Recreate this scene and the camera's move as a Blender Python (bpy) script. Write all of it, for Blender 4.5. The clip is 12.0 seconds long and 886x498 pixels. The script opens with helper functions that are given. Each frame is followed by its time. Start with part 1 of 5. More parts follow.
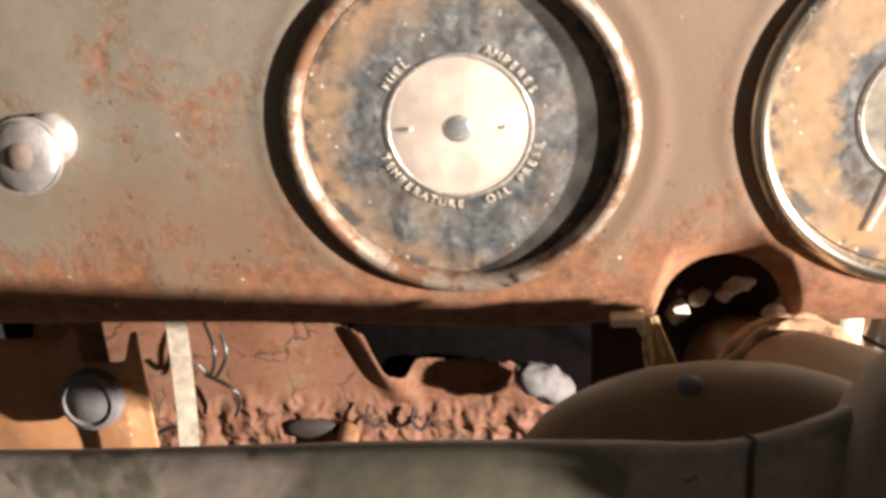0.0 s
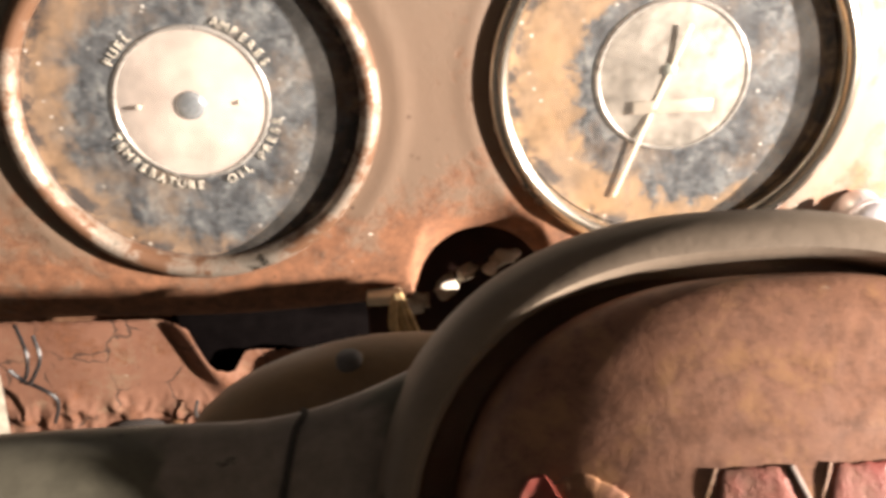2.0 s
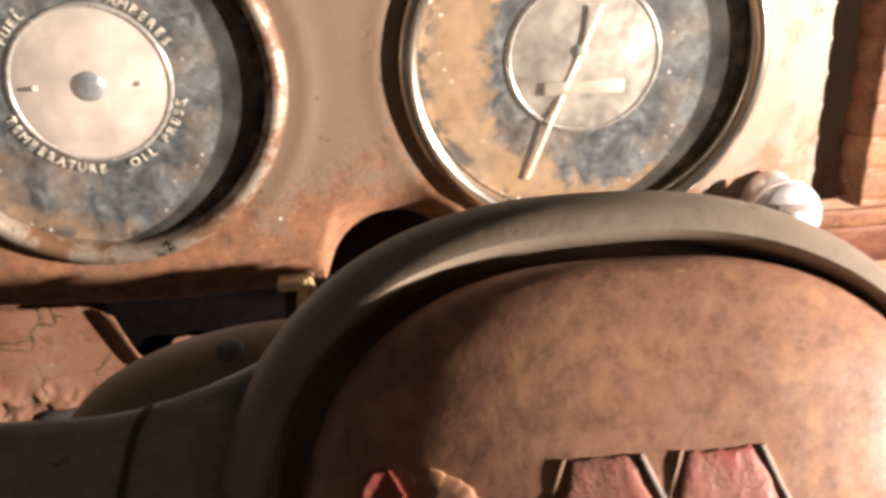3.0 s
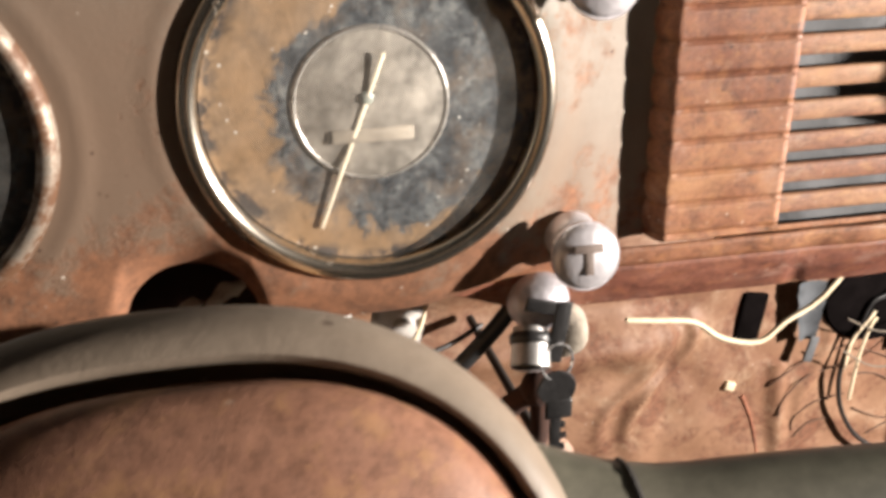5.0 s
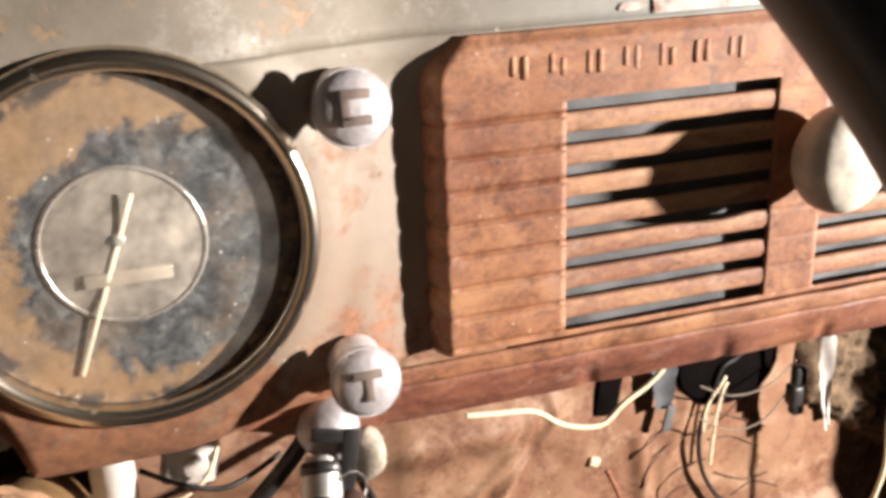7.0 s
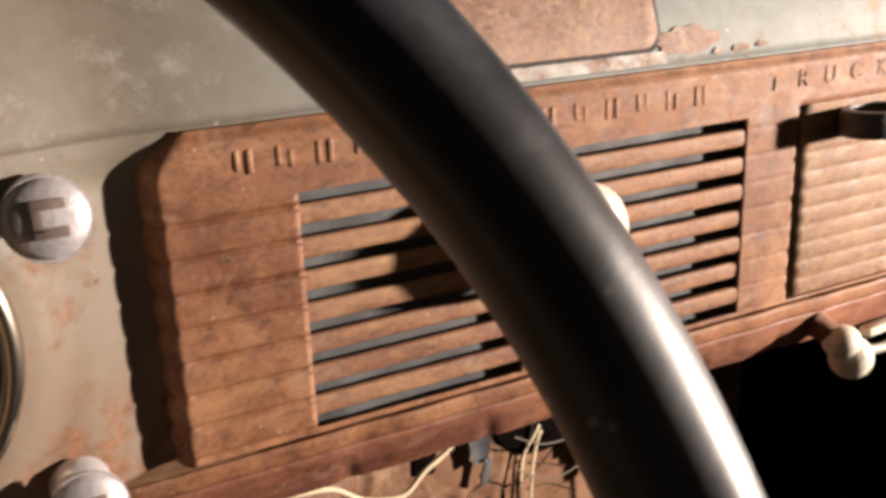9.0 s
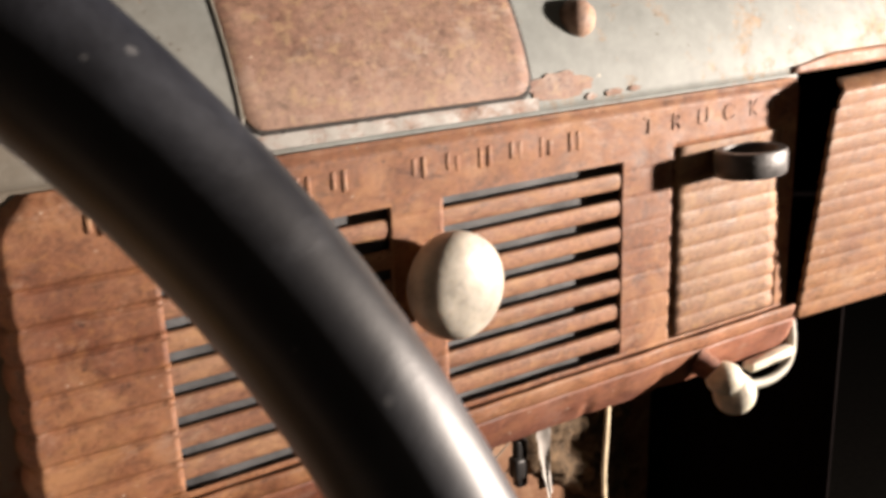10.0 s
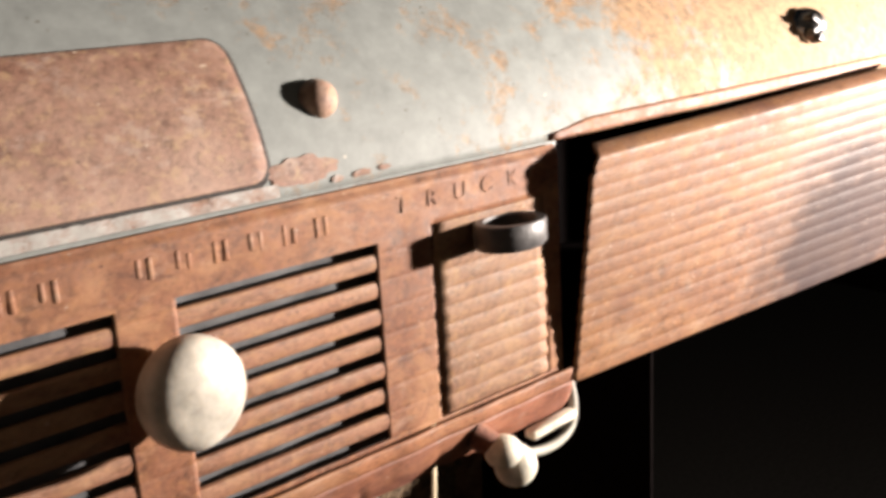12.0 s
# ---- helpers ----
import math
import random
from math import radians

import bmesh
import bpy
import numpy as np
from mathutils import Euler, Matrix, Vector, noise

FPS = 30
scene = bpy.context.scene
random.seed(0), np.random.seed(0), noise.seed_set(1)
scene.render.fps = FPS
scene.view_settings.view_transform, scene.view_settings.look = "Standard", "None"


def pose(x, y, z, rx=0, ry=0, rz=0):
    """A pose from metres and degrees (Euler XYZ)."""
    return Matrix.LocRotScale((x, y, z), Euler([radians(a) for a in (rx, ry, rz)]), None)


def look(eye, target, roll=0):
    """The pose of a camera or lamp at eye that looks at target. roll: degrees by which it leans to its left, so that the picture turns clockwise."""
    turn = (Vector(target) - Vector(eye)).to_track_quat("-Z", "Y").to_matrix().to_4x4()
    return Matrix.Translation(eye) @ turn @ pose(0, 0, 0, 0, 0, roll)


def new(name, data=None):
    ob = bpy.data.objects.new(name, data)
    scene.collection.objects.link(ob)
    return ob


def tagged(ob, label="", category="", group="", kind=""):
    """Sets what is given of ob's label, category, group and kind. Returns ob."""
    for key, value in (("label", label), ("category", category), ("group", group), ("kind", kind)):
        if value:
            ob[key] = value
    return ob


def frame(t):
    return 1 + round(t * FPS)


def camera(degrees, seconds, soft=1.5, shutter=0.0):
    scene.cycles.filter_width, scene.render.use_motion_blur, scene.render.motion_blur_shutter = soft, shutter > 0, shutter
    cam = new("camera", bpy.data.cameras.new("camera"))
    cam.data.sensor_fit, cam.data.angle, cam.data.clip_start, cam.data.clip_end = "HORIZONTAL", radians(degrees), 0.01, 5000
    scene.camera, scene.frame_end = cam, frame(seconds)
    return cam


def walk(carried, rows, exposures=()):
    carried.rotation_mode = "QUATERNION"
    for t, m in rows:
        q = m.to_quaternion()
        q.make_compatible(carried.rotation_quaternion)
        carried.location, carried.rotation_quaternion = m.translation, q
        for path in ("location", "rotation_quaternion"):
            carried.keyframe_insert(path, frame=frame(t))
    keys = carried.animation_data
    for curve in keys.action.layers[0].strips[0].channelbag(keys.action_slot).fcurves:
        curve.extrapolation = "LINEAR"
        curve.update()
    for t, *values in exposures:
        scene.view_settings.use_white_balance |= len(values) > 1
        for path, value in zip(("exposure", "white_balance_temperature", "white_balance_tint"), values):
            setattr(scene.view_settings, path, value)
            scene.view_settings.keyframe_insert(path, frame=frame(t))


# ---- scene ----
cam = camera(47.9, 12.0, soft=3.6, shutter=0.5)
PATH = [
    (0, (0.0752, -0.3857, 0.7074), (0.0327, -0.0206, 0.5496), -3.34),
    (0.5, (0.0856, -0.3832, 0.7024), (0.0481, -0.0206, 0.5379), -3.52),
    (1, (0.0992, -0.3830, 0.7006), (0.0737, -0.0207, 0.5330), -3.31),
    (1.5, (0.1099, -0.3793, 0.6997), (0.0989, -0.0150, 0.5348), -3.14),
    (2, (0.1224, -0.3734, 0.6965), (0.1310, -0.0090, 0.5318), -2.59),
    (2.5, (0.1280, -0.3709, 0.6940), (0.1483, -0.0090, 0.5249), -2.18),
    (4.5, (0.1686, -0.3638, 0.6939), (0.2278, -0.0081, 0.5207), -0.46),
    (5, (0.1803, -0.3633, 0.7022), (0.2459, -0.0059, 0.5350), -1.12),
    (5.5, (0.1913, -0.3629, 0.7086), (0.2637, -0.0039, 0.5478), -1.89),
    (6, (0.2017, -0.3628, 0.7142), (0.2893, -0.0029, 0.5631), -2.36),
    (6.5, (0.2146, -0.3623, 0.7155), (0.3141, -0.0027, 0.5711), -2.48),
    (8.5, (0.2589, -0.3552, 0.7234), (0.4194, -0.0126, 0.5936), -1.92),
    (9, (0.2711, -0.3563, 0.7274), (0.4466, -0.0193, 0.6023), -2.31),
    (9.5, (0.2821, -0.3559, 0.7299), (0.4723, -0.0255, 0.6089), -2.15),
    (10, (0.2954, -0.3585, 0.7361), (0.4990, -0.0348, 0.6189), -2.22),
    (10.5, (0.3102, -0.3617, 0.7409), (0.5249, -0.0436, 0.6284), -2.83),
    (11, (0.3240, -0.3637, 0.7431), (0.5512, -0.0537, 0.6322), -2.94),
    (11.5, (0.3356, -0.3647, 0.7447), (0.5767, -0.0643, 0.6370), -2.97),
    (12, (0.3478, -0.3666, 0.7504), (0.6021, -0.0762, 0.6455), -3.18),
]
EXPOSURES = [(0.0, 2.66, 6500, 10), (0.5, 2.78, 6500, 10), (2.7, 2.54, 6600, 11), (4.3, 1.48, 6400, 9), (5.0, 1.67, 6200, 7), (6.0, 1.95, 6200, 7), (6.7, 1.84, 6250, 8),
             (8.5, 1.22, 6750, 12), (9.5, 0.80, 6950, 13), (10.0, 0.98, 6700, 11), (10.5, 0.88, 6750, 12), (11.2, 0.96, 6500, 10), (12.0, 1.03, 6400, 10)]
walk(cam, [(t, look(eye, target, roll)) for t, eye, target, roll in PATH], EXPOSURES)

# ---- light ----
# an unseen strong warm lamp, inferred from the shadows, outside the open passenger door rakes along the dash; the sky
# fills in
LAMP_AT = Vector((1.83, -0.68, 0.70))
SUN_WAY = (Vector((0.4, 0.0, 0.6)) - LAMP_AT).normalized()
world = bpy.data.worlds.new("world")
scene.world = world
world.use_nodes = True
sky = world.node_tree.nodes.new("ShaderNodeTexSky")
sky.sky_type, sky.sun_disc = "NISHITA", False
sky.sun_elevation, sky.sun_rotation = radians(4), math.atan2(-SUN_WAY.x, -SUN_WAY.y)
world.node_tree.links.new(sky.outputs[0], world.node_tree.nodes["Background"].inputs[0])
world.node_tree.nodes["Background"].inputs[1].default_value = 0.0030
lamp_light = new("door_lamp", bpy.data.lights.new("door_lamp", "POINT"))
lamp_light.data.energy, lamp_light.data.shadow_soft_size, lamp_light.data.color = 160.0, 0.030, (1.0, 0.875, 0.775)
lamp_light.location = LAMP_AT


# ---- materials ----
class Net:
    """A small builder of node materials."""

    def __init__(self, name):
        self.mat = bpy.data.materials.new(name)
        self.mat.use_nodes = True
        self.tree = self.mat.node_tree
        self.bsdf = self.tree.nodes["Principled BSDF"]
        self.where = self.add("ShaderNodeTexCoord").outputs["Object"]

    def add(self, kind):
        return self.tree.nodes.new(kind)

    def link(self, a, b):
        self.tree.links.new(a, b)

    def scaled(self, scale=(1, 1, 1)):
        n = self.add("ShaderNodeMapping")
        n.inputs["Scale"].default_value = scale
        self.link(self.where, n.inputs[0])
        return n.outputs[0]

    def noise(self, scale, detail=5.0, rough=0.6, stretch=(1, 1, 1), warp=0.0):
        n = self.add("ShaderNodeTexNoise")
        self.link(self.scaled(stretch), n.inputs["Vector"])
        n.inputs["Scale"].default_value, n.inputs["Detail"].default_value = scale, detail
        n.inputs["Roughness"].default_value, n.inputs["Distortion"].default_value = rough, warp
        return n.outputs[0]

    def spots(self, scale):
        n = self.add("ShaderNodeTexVoronoi")
        self.link(self.where, n.inputs["Vector"])
        n.inputs["Scale"].default_value = scale
        return n.outputs["Distance"]

    def ramp(self, value, *stops):
        n = self.add("ShaderNodeValToRGB")
        self.link(value, n.inputs[0])
        while len(n.color_ramp.elements) < len(stops):
            n.color_ramp.elements.new(0.5)
        for e, (at, colour) in zip(n.color_ramp.elements, stops):
            e.position = at
            e.color = (*colour, 1) if isinstance(colour, tuple) else (colour, colour, colour, 1)
        return n.outputs[0]

    def mix(self, factor, a, b, how="MIX"):
        n = self.add("ShaderNodeMix")
        n.data_type, n.blend_type = "RGBA", how
        for value, at in ((factor, 0), (a, 6), (b, 7)):
            if isinstance(value, (int, float)) and at == 0:
                n.inputs[0].default_value = value
            elif isinstance(value, tuple):
                n.inputs[at].default_value = (*value, 1)
            else:
                self.link(value, n.inputs[at])
        return n.outputs[2]

    def math(self, how, a, b):
        n = self.add("ShaderNodeMath")
        n.operation = how
        for value, at in ((a, 0), (b, 1)):
            if isinstance(value, (int, float)):
                n.inputs[at].default_value = value
            else:
                self.link(value, n.inputs[at])
        return n.outputs[0]

    def finish(self, colour, rough=0.6, metal=0.0, relief=None, depth=0.001, coat=0.0, strength=1.0):
        for value, at in ((colour, "Base Color"), (rough, "Roughness"), (metal, "Metallic")):
            if isinstance(value, tuple):
                self.bsdf.inputs[at].default_value = (*value, 1)
            elif isinstance(value, (int, float)):
                self.bsdf.inputs[at].default_value = value
            else:
                self.link(value, self.bsdf.inputs[at])
        self.bsdf.inputs["Coat Weight"].default_value = coat
        if relief is not None:
            n = self.add("ShaderNodeBump")
            n.inputs["Strength"].default_value, n.inputs["Distance"].default_value = strength, depth
            self.link(relief, n.inputs["Height"])
            self.link(n.outputs[0], self.bsdf.inputs["Normal"])
        return self.mat


def rust_material(name, dark, mid, light, rough=0.68, stretch=(1, 1, 1), fleck=0.5, depth=0.00028, patch=None, grain=0.5, web=0, scabs=0.40, cloud=1.0, hues=0.0):
    """Rust at three scales: broad stains, mottling in scabs and bloom, fine grain, pits and pale flecks."""
    n = Net(name)
    big = n.noise(22, 8, 0.70, stretch, 0.9)
    mottle = n.noise(95, 7, 0.72, stretch, 0.4)
    fine = n.noise(330, 6, 0.75)
    base = n.ramp(big, (0.30, dark), (0.48, mid), (0.70, light))
    blotch = n.ramp(mottle, (0.34, tuple(c * 0.45 for c in dark)), (0.46, mid), (0.56, tuple(c * 1.15 for c in mid)), (0.68, light))
    col = n.mix(grain, base, blotch)
    speck = n.ramp(fine, (0.34, 0.55), (0.52, 1.0), (0.70, 1.28))
    col = n.mix(0.8, col, speck, "MULTIPLY")
    wash = n.ramp(n.noise(7, 5, 0.6, stretch, 0.5), (0.35, (0.66, 0.52, 0.47)), (0.50, (1.0, 1.0, 1.0)), (0.68, (1.22, 1.20, 1.14)))
    col = n.mix(cloud, col, wash, "MULTIPLY")
    scab = n.ramp(n.noise(48, 8, 0.78, stretch, 0.5), (0.55, 0.0), (0.63, scabs))
    col = n.mix(scab, col, tuple(0.6 * d + 0.15 * m for d, m in zip(dark, mid)))
    orange = n.ramp(n.noise(170, 7, 0.72, stretch), (0.52, 0.0), (0.64, 0.6))
    col = n.mix(orange, col, (1.25 * mid[0] + 0.03, 1.45 * mid[1], 1.1 * mid[2]))
    bloom = n.ramp(n.noise(36, 8, 0.78, (1, 1, 1.7)), (0.55, 0.0), (0.66, 0.7 * cloud))
    col = n.mix(bloom, col, tuple(0.75 * v + 0.07 for v in light))
    if hues:
        ochre = n.ramp(n.noise(17, 8, 0.74, stretch, 0.7), (0.50, 0.0), (0.66, hues))
        col = n.mix(ochre, col, (1.35 * light[0], 1.35 * light[1], 1.12 * light[2]))
        mauve = n.ramp(n.noise(12, 8, 0.74, (1.1, 1, 0.8), 0.9), (0.52, 0.0), (0.68, 0.8 * hues))
        col = n.mix(mauve, col, (0.85 * mid[0], 0.95 * mid[1], 1.25 * mid[2]))
        crust = n.ramp(n.noise(70, 9, 0.8, stretch, 0.3), (0.56, 0.0), (0.64, 0.9 * hues))
        col = n.mix(crust, col, tuple(0.5 * c for c in dark))
    if patch:
        centre, size, tint = patch
        off = n.add("ShaderNodeVectorMath")
        off.operation = "DISTANCE"
        n.link(n.where, off.inputs[0])
        off.inputs[1].default_value = centre
        ragged = n.math("ADD", off.outputs["Value"], n.math("MULTIPLY", n.math("SUBTRACT", n.noise(40, 7, 0.75, stretch), 0.5), 0.16))
        worn = n.ramp(ragged, (size * 0.45, 0.85), (size, 0.0))
        col = n.mix(worn, col, tint)
    if web:
        v, bent, wobble = n.add("ShaderNodeTexVoronoi"), n.add("ShaderNodeMix"), n.add("ShaderNodeTexNoise")
        v.feature, bent.data_type = "DISTANCE_TO_EDGE", "RGBA"
        v.inputs["Scale"].default_value, wobble.inputs["Scale"].default_value, bent.inputs[0].default_value = web * 1.6, 55, 0.05
        n.link(n.where, wobble.inputs["Vector"])
        n.link(n.where, bent.inputs[6])
        n.link(wobble.outputs["Color"], bent.inputs[7])
        n.link(bent.outputs[2], v.inputs["Vector"])
        veins = n.math("MULTIPLY", n.ramp(v.outputs["Distance"], (0.0, 0.32), (0.16, 0.0)), n.ramp(n.noise(28, 5, 0.7), (0.46, 0.0), (0.60, 1.0)))
        col = n.mix(veins, col, (0.46, 0.31, 0.235))
    specks = n.ramp(n.spots(230), (0.06, 1.0), (0.20, 0.0))
    gate = n.ramp(n.noise(55, 4), (0.56, 0.0), (0.64, fleck))
    col = n.mix(n.math("MULTIPLY", specks, gate), col, (0.80, 0.68, 0.54))
    pits = n.math("MULTIPLY", n.ramp(n.spots(150), (0.05, 1.0), (0.17, 0.0)), n.ramp(n.noise(30, 4), (0.52, 0.0), (0.60, 0.75)))
    col = n.mix(pits, col, tuple(c * 0.3 for c in dark))
    height = n.math("ADD", mottle, n.math("MULTIPLY", fine, 0.5))
    gloss = n.ramp(mottle, (0.3, rough - 0.2), (0.7, rough + 0.12))
    if patch:
        gloss = n.mix(worn, gloss, (0.34, 0.34, 0.34))
    return n.finish(col, gloss, 0.0, height, depth)


def worn_paint(name, paint, paint2, rust, amount=0.5, rough=0.45, pale=None, lean=None, cracks=0.0, fuzz=0.38, far=None, stains=()):
    """Old paint: two tones, freckled and blotched with rust; lean = (axis, from, to, more) lets the rust grow along one way."""
    n = Net(name)
    tone = n.mix(n.ramp(n.noise(9, 5, 0.6, warp=0.4), (0.35, 0.0), (0.65, 1.0)), paint, paint2)
    tone = n.mix(0.35, tone, n.ramp(n.noise(120, 6, 0.75), (0.3, tuple(c * 0.6 for c in paint)), (0.7, paint2)))
    if pale:
        tone = n.mix(n.ramp(n.noise(19, 9, 0.78), (0.53, 0.0), (0.64, 0.75)), tone, pale)
    if far:
        axis, low, high, other = far
        split, span = n.add("ShaderNodeSeparateXYZ"), n.add("ShaderNodeMapRange")
        n.link(n.where, split.inputs[0])
        n.link(n.math("ADD", split.outputs["XYZ".index(axis)], n.math("MULTIPLY", n.math("SUBTRACT", n.noise(11, 5, 0.65), 0.5), 0.16)), span.inputs["Value"])
        span.inputs["From Min"].default_value, span.inputs["From Max"].default_value = low, high
        grey = n.ramp(n.noise(70, 6, 0.7), (0.3, tuple(0.8 * c for c in other)), (0.7, tuple(1.15 * c for c in other)))
        tone = n.mix(span.outputs[0], tone, grey)
    patch = n.noise(13, 8, 0.70, warp=0.6)
    fine = n.noise(85, 7, 0.75)
    both = n.math("ADD", n.math("MULTIPLY", patch, 1 - fuzz), n.math("MULTIPLY", fine, fuzz))
    if lean:
        axis, low, high, more = lean
        split, span = n.add("ShaderNodeSeparateXYZ"), n.add("ShaderNodeMapRange")
        n.link(n.where, split.inputs[0])
        n.link(split.outputs["XYZ".index(axis)], span.inputs["Value"])
        for key, value in (("From Min", low), ("From Max", high), ("To Min", 0.0), ("To Max", more)):
            span.inputs[key].default_value = value
        both = n.math("ADD", both, span.outputs[0])
    for centre, size, more in stains:
        off = n.add("ShaderNodeVectorMath")
        off.operation = "DISTANCE"
        n.link(n.where, off.inputs[0])
        off.inputs[1].default_value = centre
        reach = n.math("ADD", off.outputs["Value"], n.math("MULTIPLY", n.math("SUBTRACT", n.noise(24, 7, 0.7), 0.5), 0.10))
        tone = n.mix(n.ramp(reach, (size * 0.55, more), (size, 0.0)), tone, tuple(0.60 * a + 0.40 * b for a, b in zip(paint, rust)))
    mask = n.ramp(both, (0.61 - 0.2 * amount, 0.0), (0.70 - 0.2 * amount, 0.9))
    oxide = n.ramp(n.noise(140, 6, 0.75), (0.3, tuple(c * 0.4 for c in rust)), (0.52, rust), (0.72, tuple(min(1, c * 1.5) for c in rust)))
    col = n.mix(mask, tone, oxide)
    specks = n.math("MULTIPLY", n.ramp(n.spots(180), (0.06, 1.0), (0.2, 0.0)), n.ramp(n.noise(40, 3), (0.56, 0.0), (0.64, 0.8)))
    col = n.mix(specks, col, tuple(c * 0.22 for c in rust))
    chips = n.math("MULTIPLY", n.ramp(n.spots(95), (0.04, 1.0), (0.09, 0.0)), n.ramp(n.noise(21, 3), (0.54, 0.0), (0.60, 0.8)))
    col = n.mix(chips, col, (0.70, 0.62, 0.52))
    height = n.math("SUBTRACT", n.math("MULTIPLY", fine, 0.5), n.math("MULTIPLY", mask, 0.5))
    if cracks:
        v = n.add("ShaderNodeTexVoronoi")
        v.feature = "DISTANCE_TO_EDGE"
        v.inputs["Scale"].default_value = cracks
        bent = n.add("ShaderNodeMix")
        bent.data_type = "RGBA"
        bent.inputs[0].default_value = 0.035
        n.link(n.where, bent.inputs[6])
        wobble = n.add("ShaderNodeTexNoise")
        wobble.inputs["Scale"].default_value = 40
        n.link(n.where, wobble.inputs["Vector"])
        n.link(wobble.outputs["Color"], bent.inputs[7])
        n.link(bent.outputs[2], v.inputs["Vector"])
        line = n.math("MULTIPLY", n.ramp(v.outputs["Distance"], (0.0, 1.0), (0.030, 0.0)), n.ramp(n.noise(16, 4), (0.44, 0.0), (0.56, 0.9)))
        col = n.mix(line, col, (0.02, 0.014, 0.01))
        height = n.math("SUBTRACT", height, line)
    return n.finish(col, n.mix(mask, (rough,) * 3, (0.80,) * 3), 0.0, height, 0.0004)


RUST = rust_material("rust", (0.108, 0.039, 0.021), (0.238, 0.098, 0.047), (0.36, 0.188, 0.104), stretch=(0.85, 1, 1.15), grain=0.62, hues=0.55)
RUST_LIGHT = rust_material("mauve_rust", (0.215, 0.122, 0.088), (0.345, 0.215, 0.158), (0.46, 0.325, 0.250), stretch=(0.9, 1, 1.1), fleck=0.8, web=26)
RUST_SLAT = rust_material("slat_rust", (0.15, 0.062, 0.036), (0.28, 0.135, 0.079), (0.42, 0.255, 0.150), stretch=(0.5, 1, 1.3), hues=0.55)
RUST_TAN = rust_material("tan_rust", (0.14, 0.065, 0.033), (0.245, 0.128, 0.069), (0.36, 0.225, 0.128), stretch=(0.75, 1, 1.2), hues=0.45)
RUST_RED = rust_material("red_rust", (0.095, 0.033, 0.022), (0.200, 0.073, 0.044), (0.29, 0.130, 0.076), fleck=0.6, stretch=(0.6, 1, 1.3), hues=0.5)
RUST_DOOR = rust_material("door_rust", (0.095, 0.034, 0.014), (0.188, 0.078, 0.030), (0.27, 0.140, 0.062), stretch=(0.75, 1, 1.2), hues=0.5, patch=((0.115, -0.01, 0.015), 0.155, (0.050, 0.042, 0.046)))
RUST_HUB = rust_material("hub_rust", (0.258, 0.128, 0.082), (0.282, 0.144, 0.093), (0.310, 0.164, 0.108), 0.48, fleck=0.8, depth=0.00012, grain=0.12, scabs=0.06, cloud=0.3)
OLIVE = (0.165, 0.142, 0.108)
GREY_BLUE = (0.262, 0.280, 0.268)
DASH = worn_paint("dash_paint", OLIVE, (0.228, 0.200, 0.162), (0.205, 0.088, 0.042), 0.26, 0.62, lean=("Z", 0.080, 0.0, 0.26), far=("X", 0.02, 0.12, GREY_BLUE),
                  stains=(((-0.222, 0, 0.055), 0.100, 0.95), ((-0.225, 0, 0.12), 0.06, 0.8), ((-0.31, 0, 0.0), 0.120, 1.0), ((-0.23, 0, 0.005), 0.075, 0.9), ((-0.42, 0, 0.015), 0.095, 1.0), ((-0.035, 0, 0.085), 0.060, 0.40), ((-0.045, 0, 0.03), 0.065, 0.55), ((-0.13, 0, 0.02), 0.08, 0.6)))
COWL = worn_paint("cowl_paint", OLIVE, (0.228, 0.200, 0.162), (0.36, 0.215, 0.105), 0.26, 0.66, (0.36, 0.35, 0.32), lean=("X", 0.34, 0.66, 0.22), far=("X", -0.02, 0.12, GREY_BLUE))
COWL_RUST = worn_paint("stained_cowl_paint", (0.27, 0.225, 0.165), (0.34, 0.30, 0.24), (0.36, 0.20, 0.09), 0.62, 0.6)
SEAM = worn_paint("pale_peeling_paint", (0.37, 0.355, 0.33), (0.50, 0.485, 0.455), (0.25, 0.125, 0.075), 0.72)
FIREWALL = worn_paint("firewall_paint", (0.190, 0.092, 0.050), (0.268, 0.150, 0.088), (0.135, 0.054, 0.028), 0.60, 0.62, (0.32, 0.215, 0.140), fuzz=0.25)
RUST_SHEET = worn_paint("pinkish_rust_sheet", (0.165, 0.072, 0.042), (0.215, 0.105, 0.064), (0.150, 0.058, 0.024), 0.50, 0.8, (0.20, 0.135, 0.085), cracks=16)
PALE_EDGE = worn_paint("bare_pale_edge", (0.46, 0.44, 0.38), (0.58, 0.55, 0.48), (0.30, 0.20, 0.12), 0.4)
KICK = worn_paint("kick_panel_paint", (0.32, 0.150, 0.066), (0.40, 0.205, 0.100), (0.30, 0.11, 0.04), 0.45, 0.55, (0.44, 0.28, 0.15))
# near-black and matt, so the unseen shell bounces little light into the shadows
SHELL = worn_paint("low_bounce_shell", (0.018, 0.017, 0.015), (0.027, 0.025, 0.022), (0.034, 0.022, 0.016), 0.4, 0.8)
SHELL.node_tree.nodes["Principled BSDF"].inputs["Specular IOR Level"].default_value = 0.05


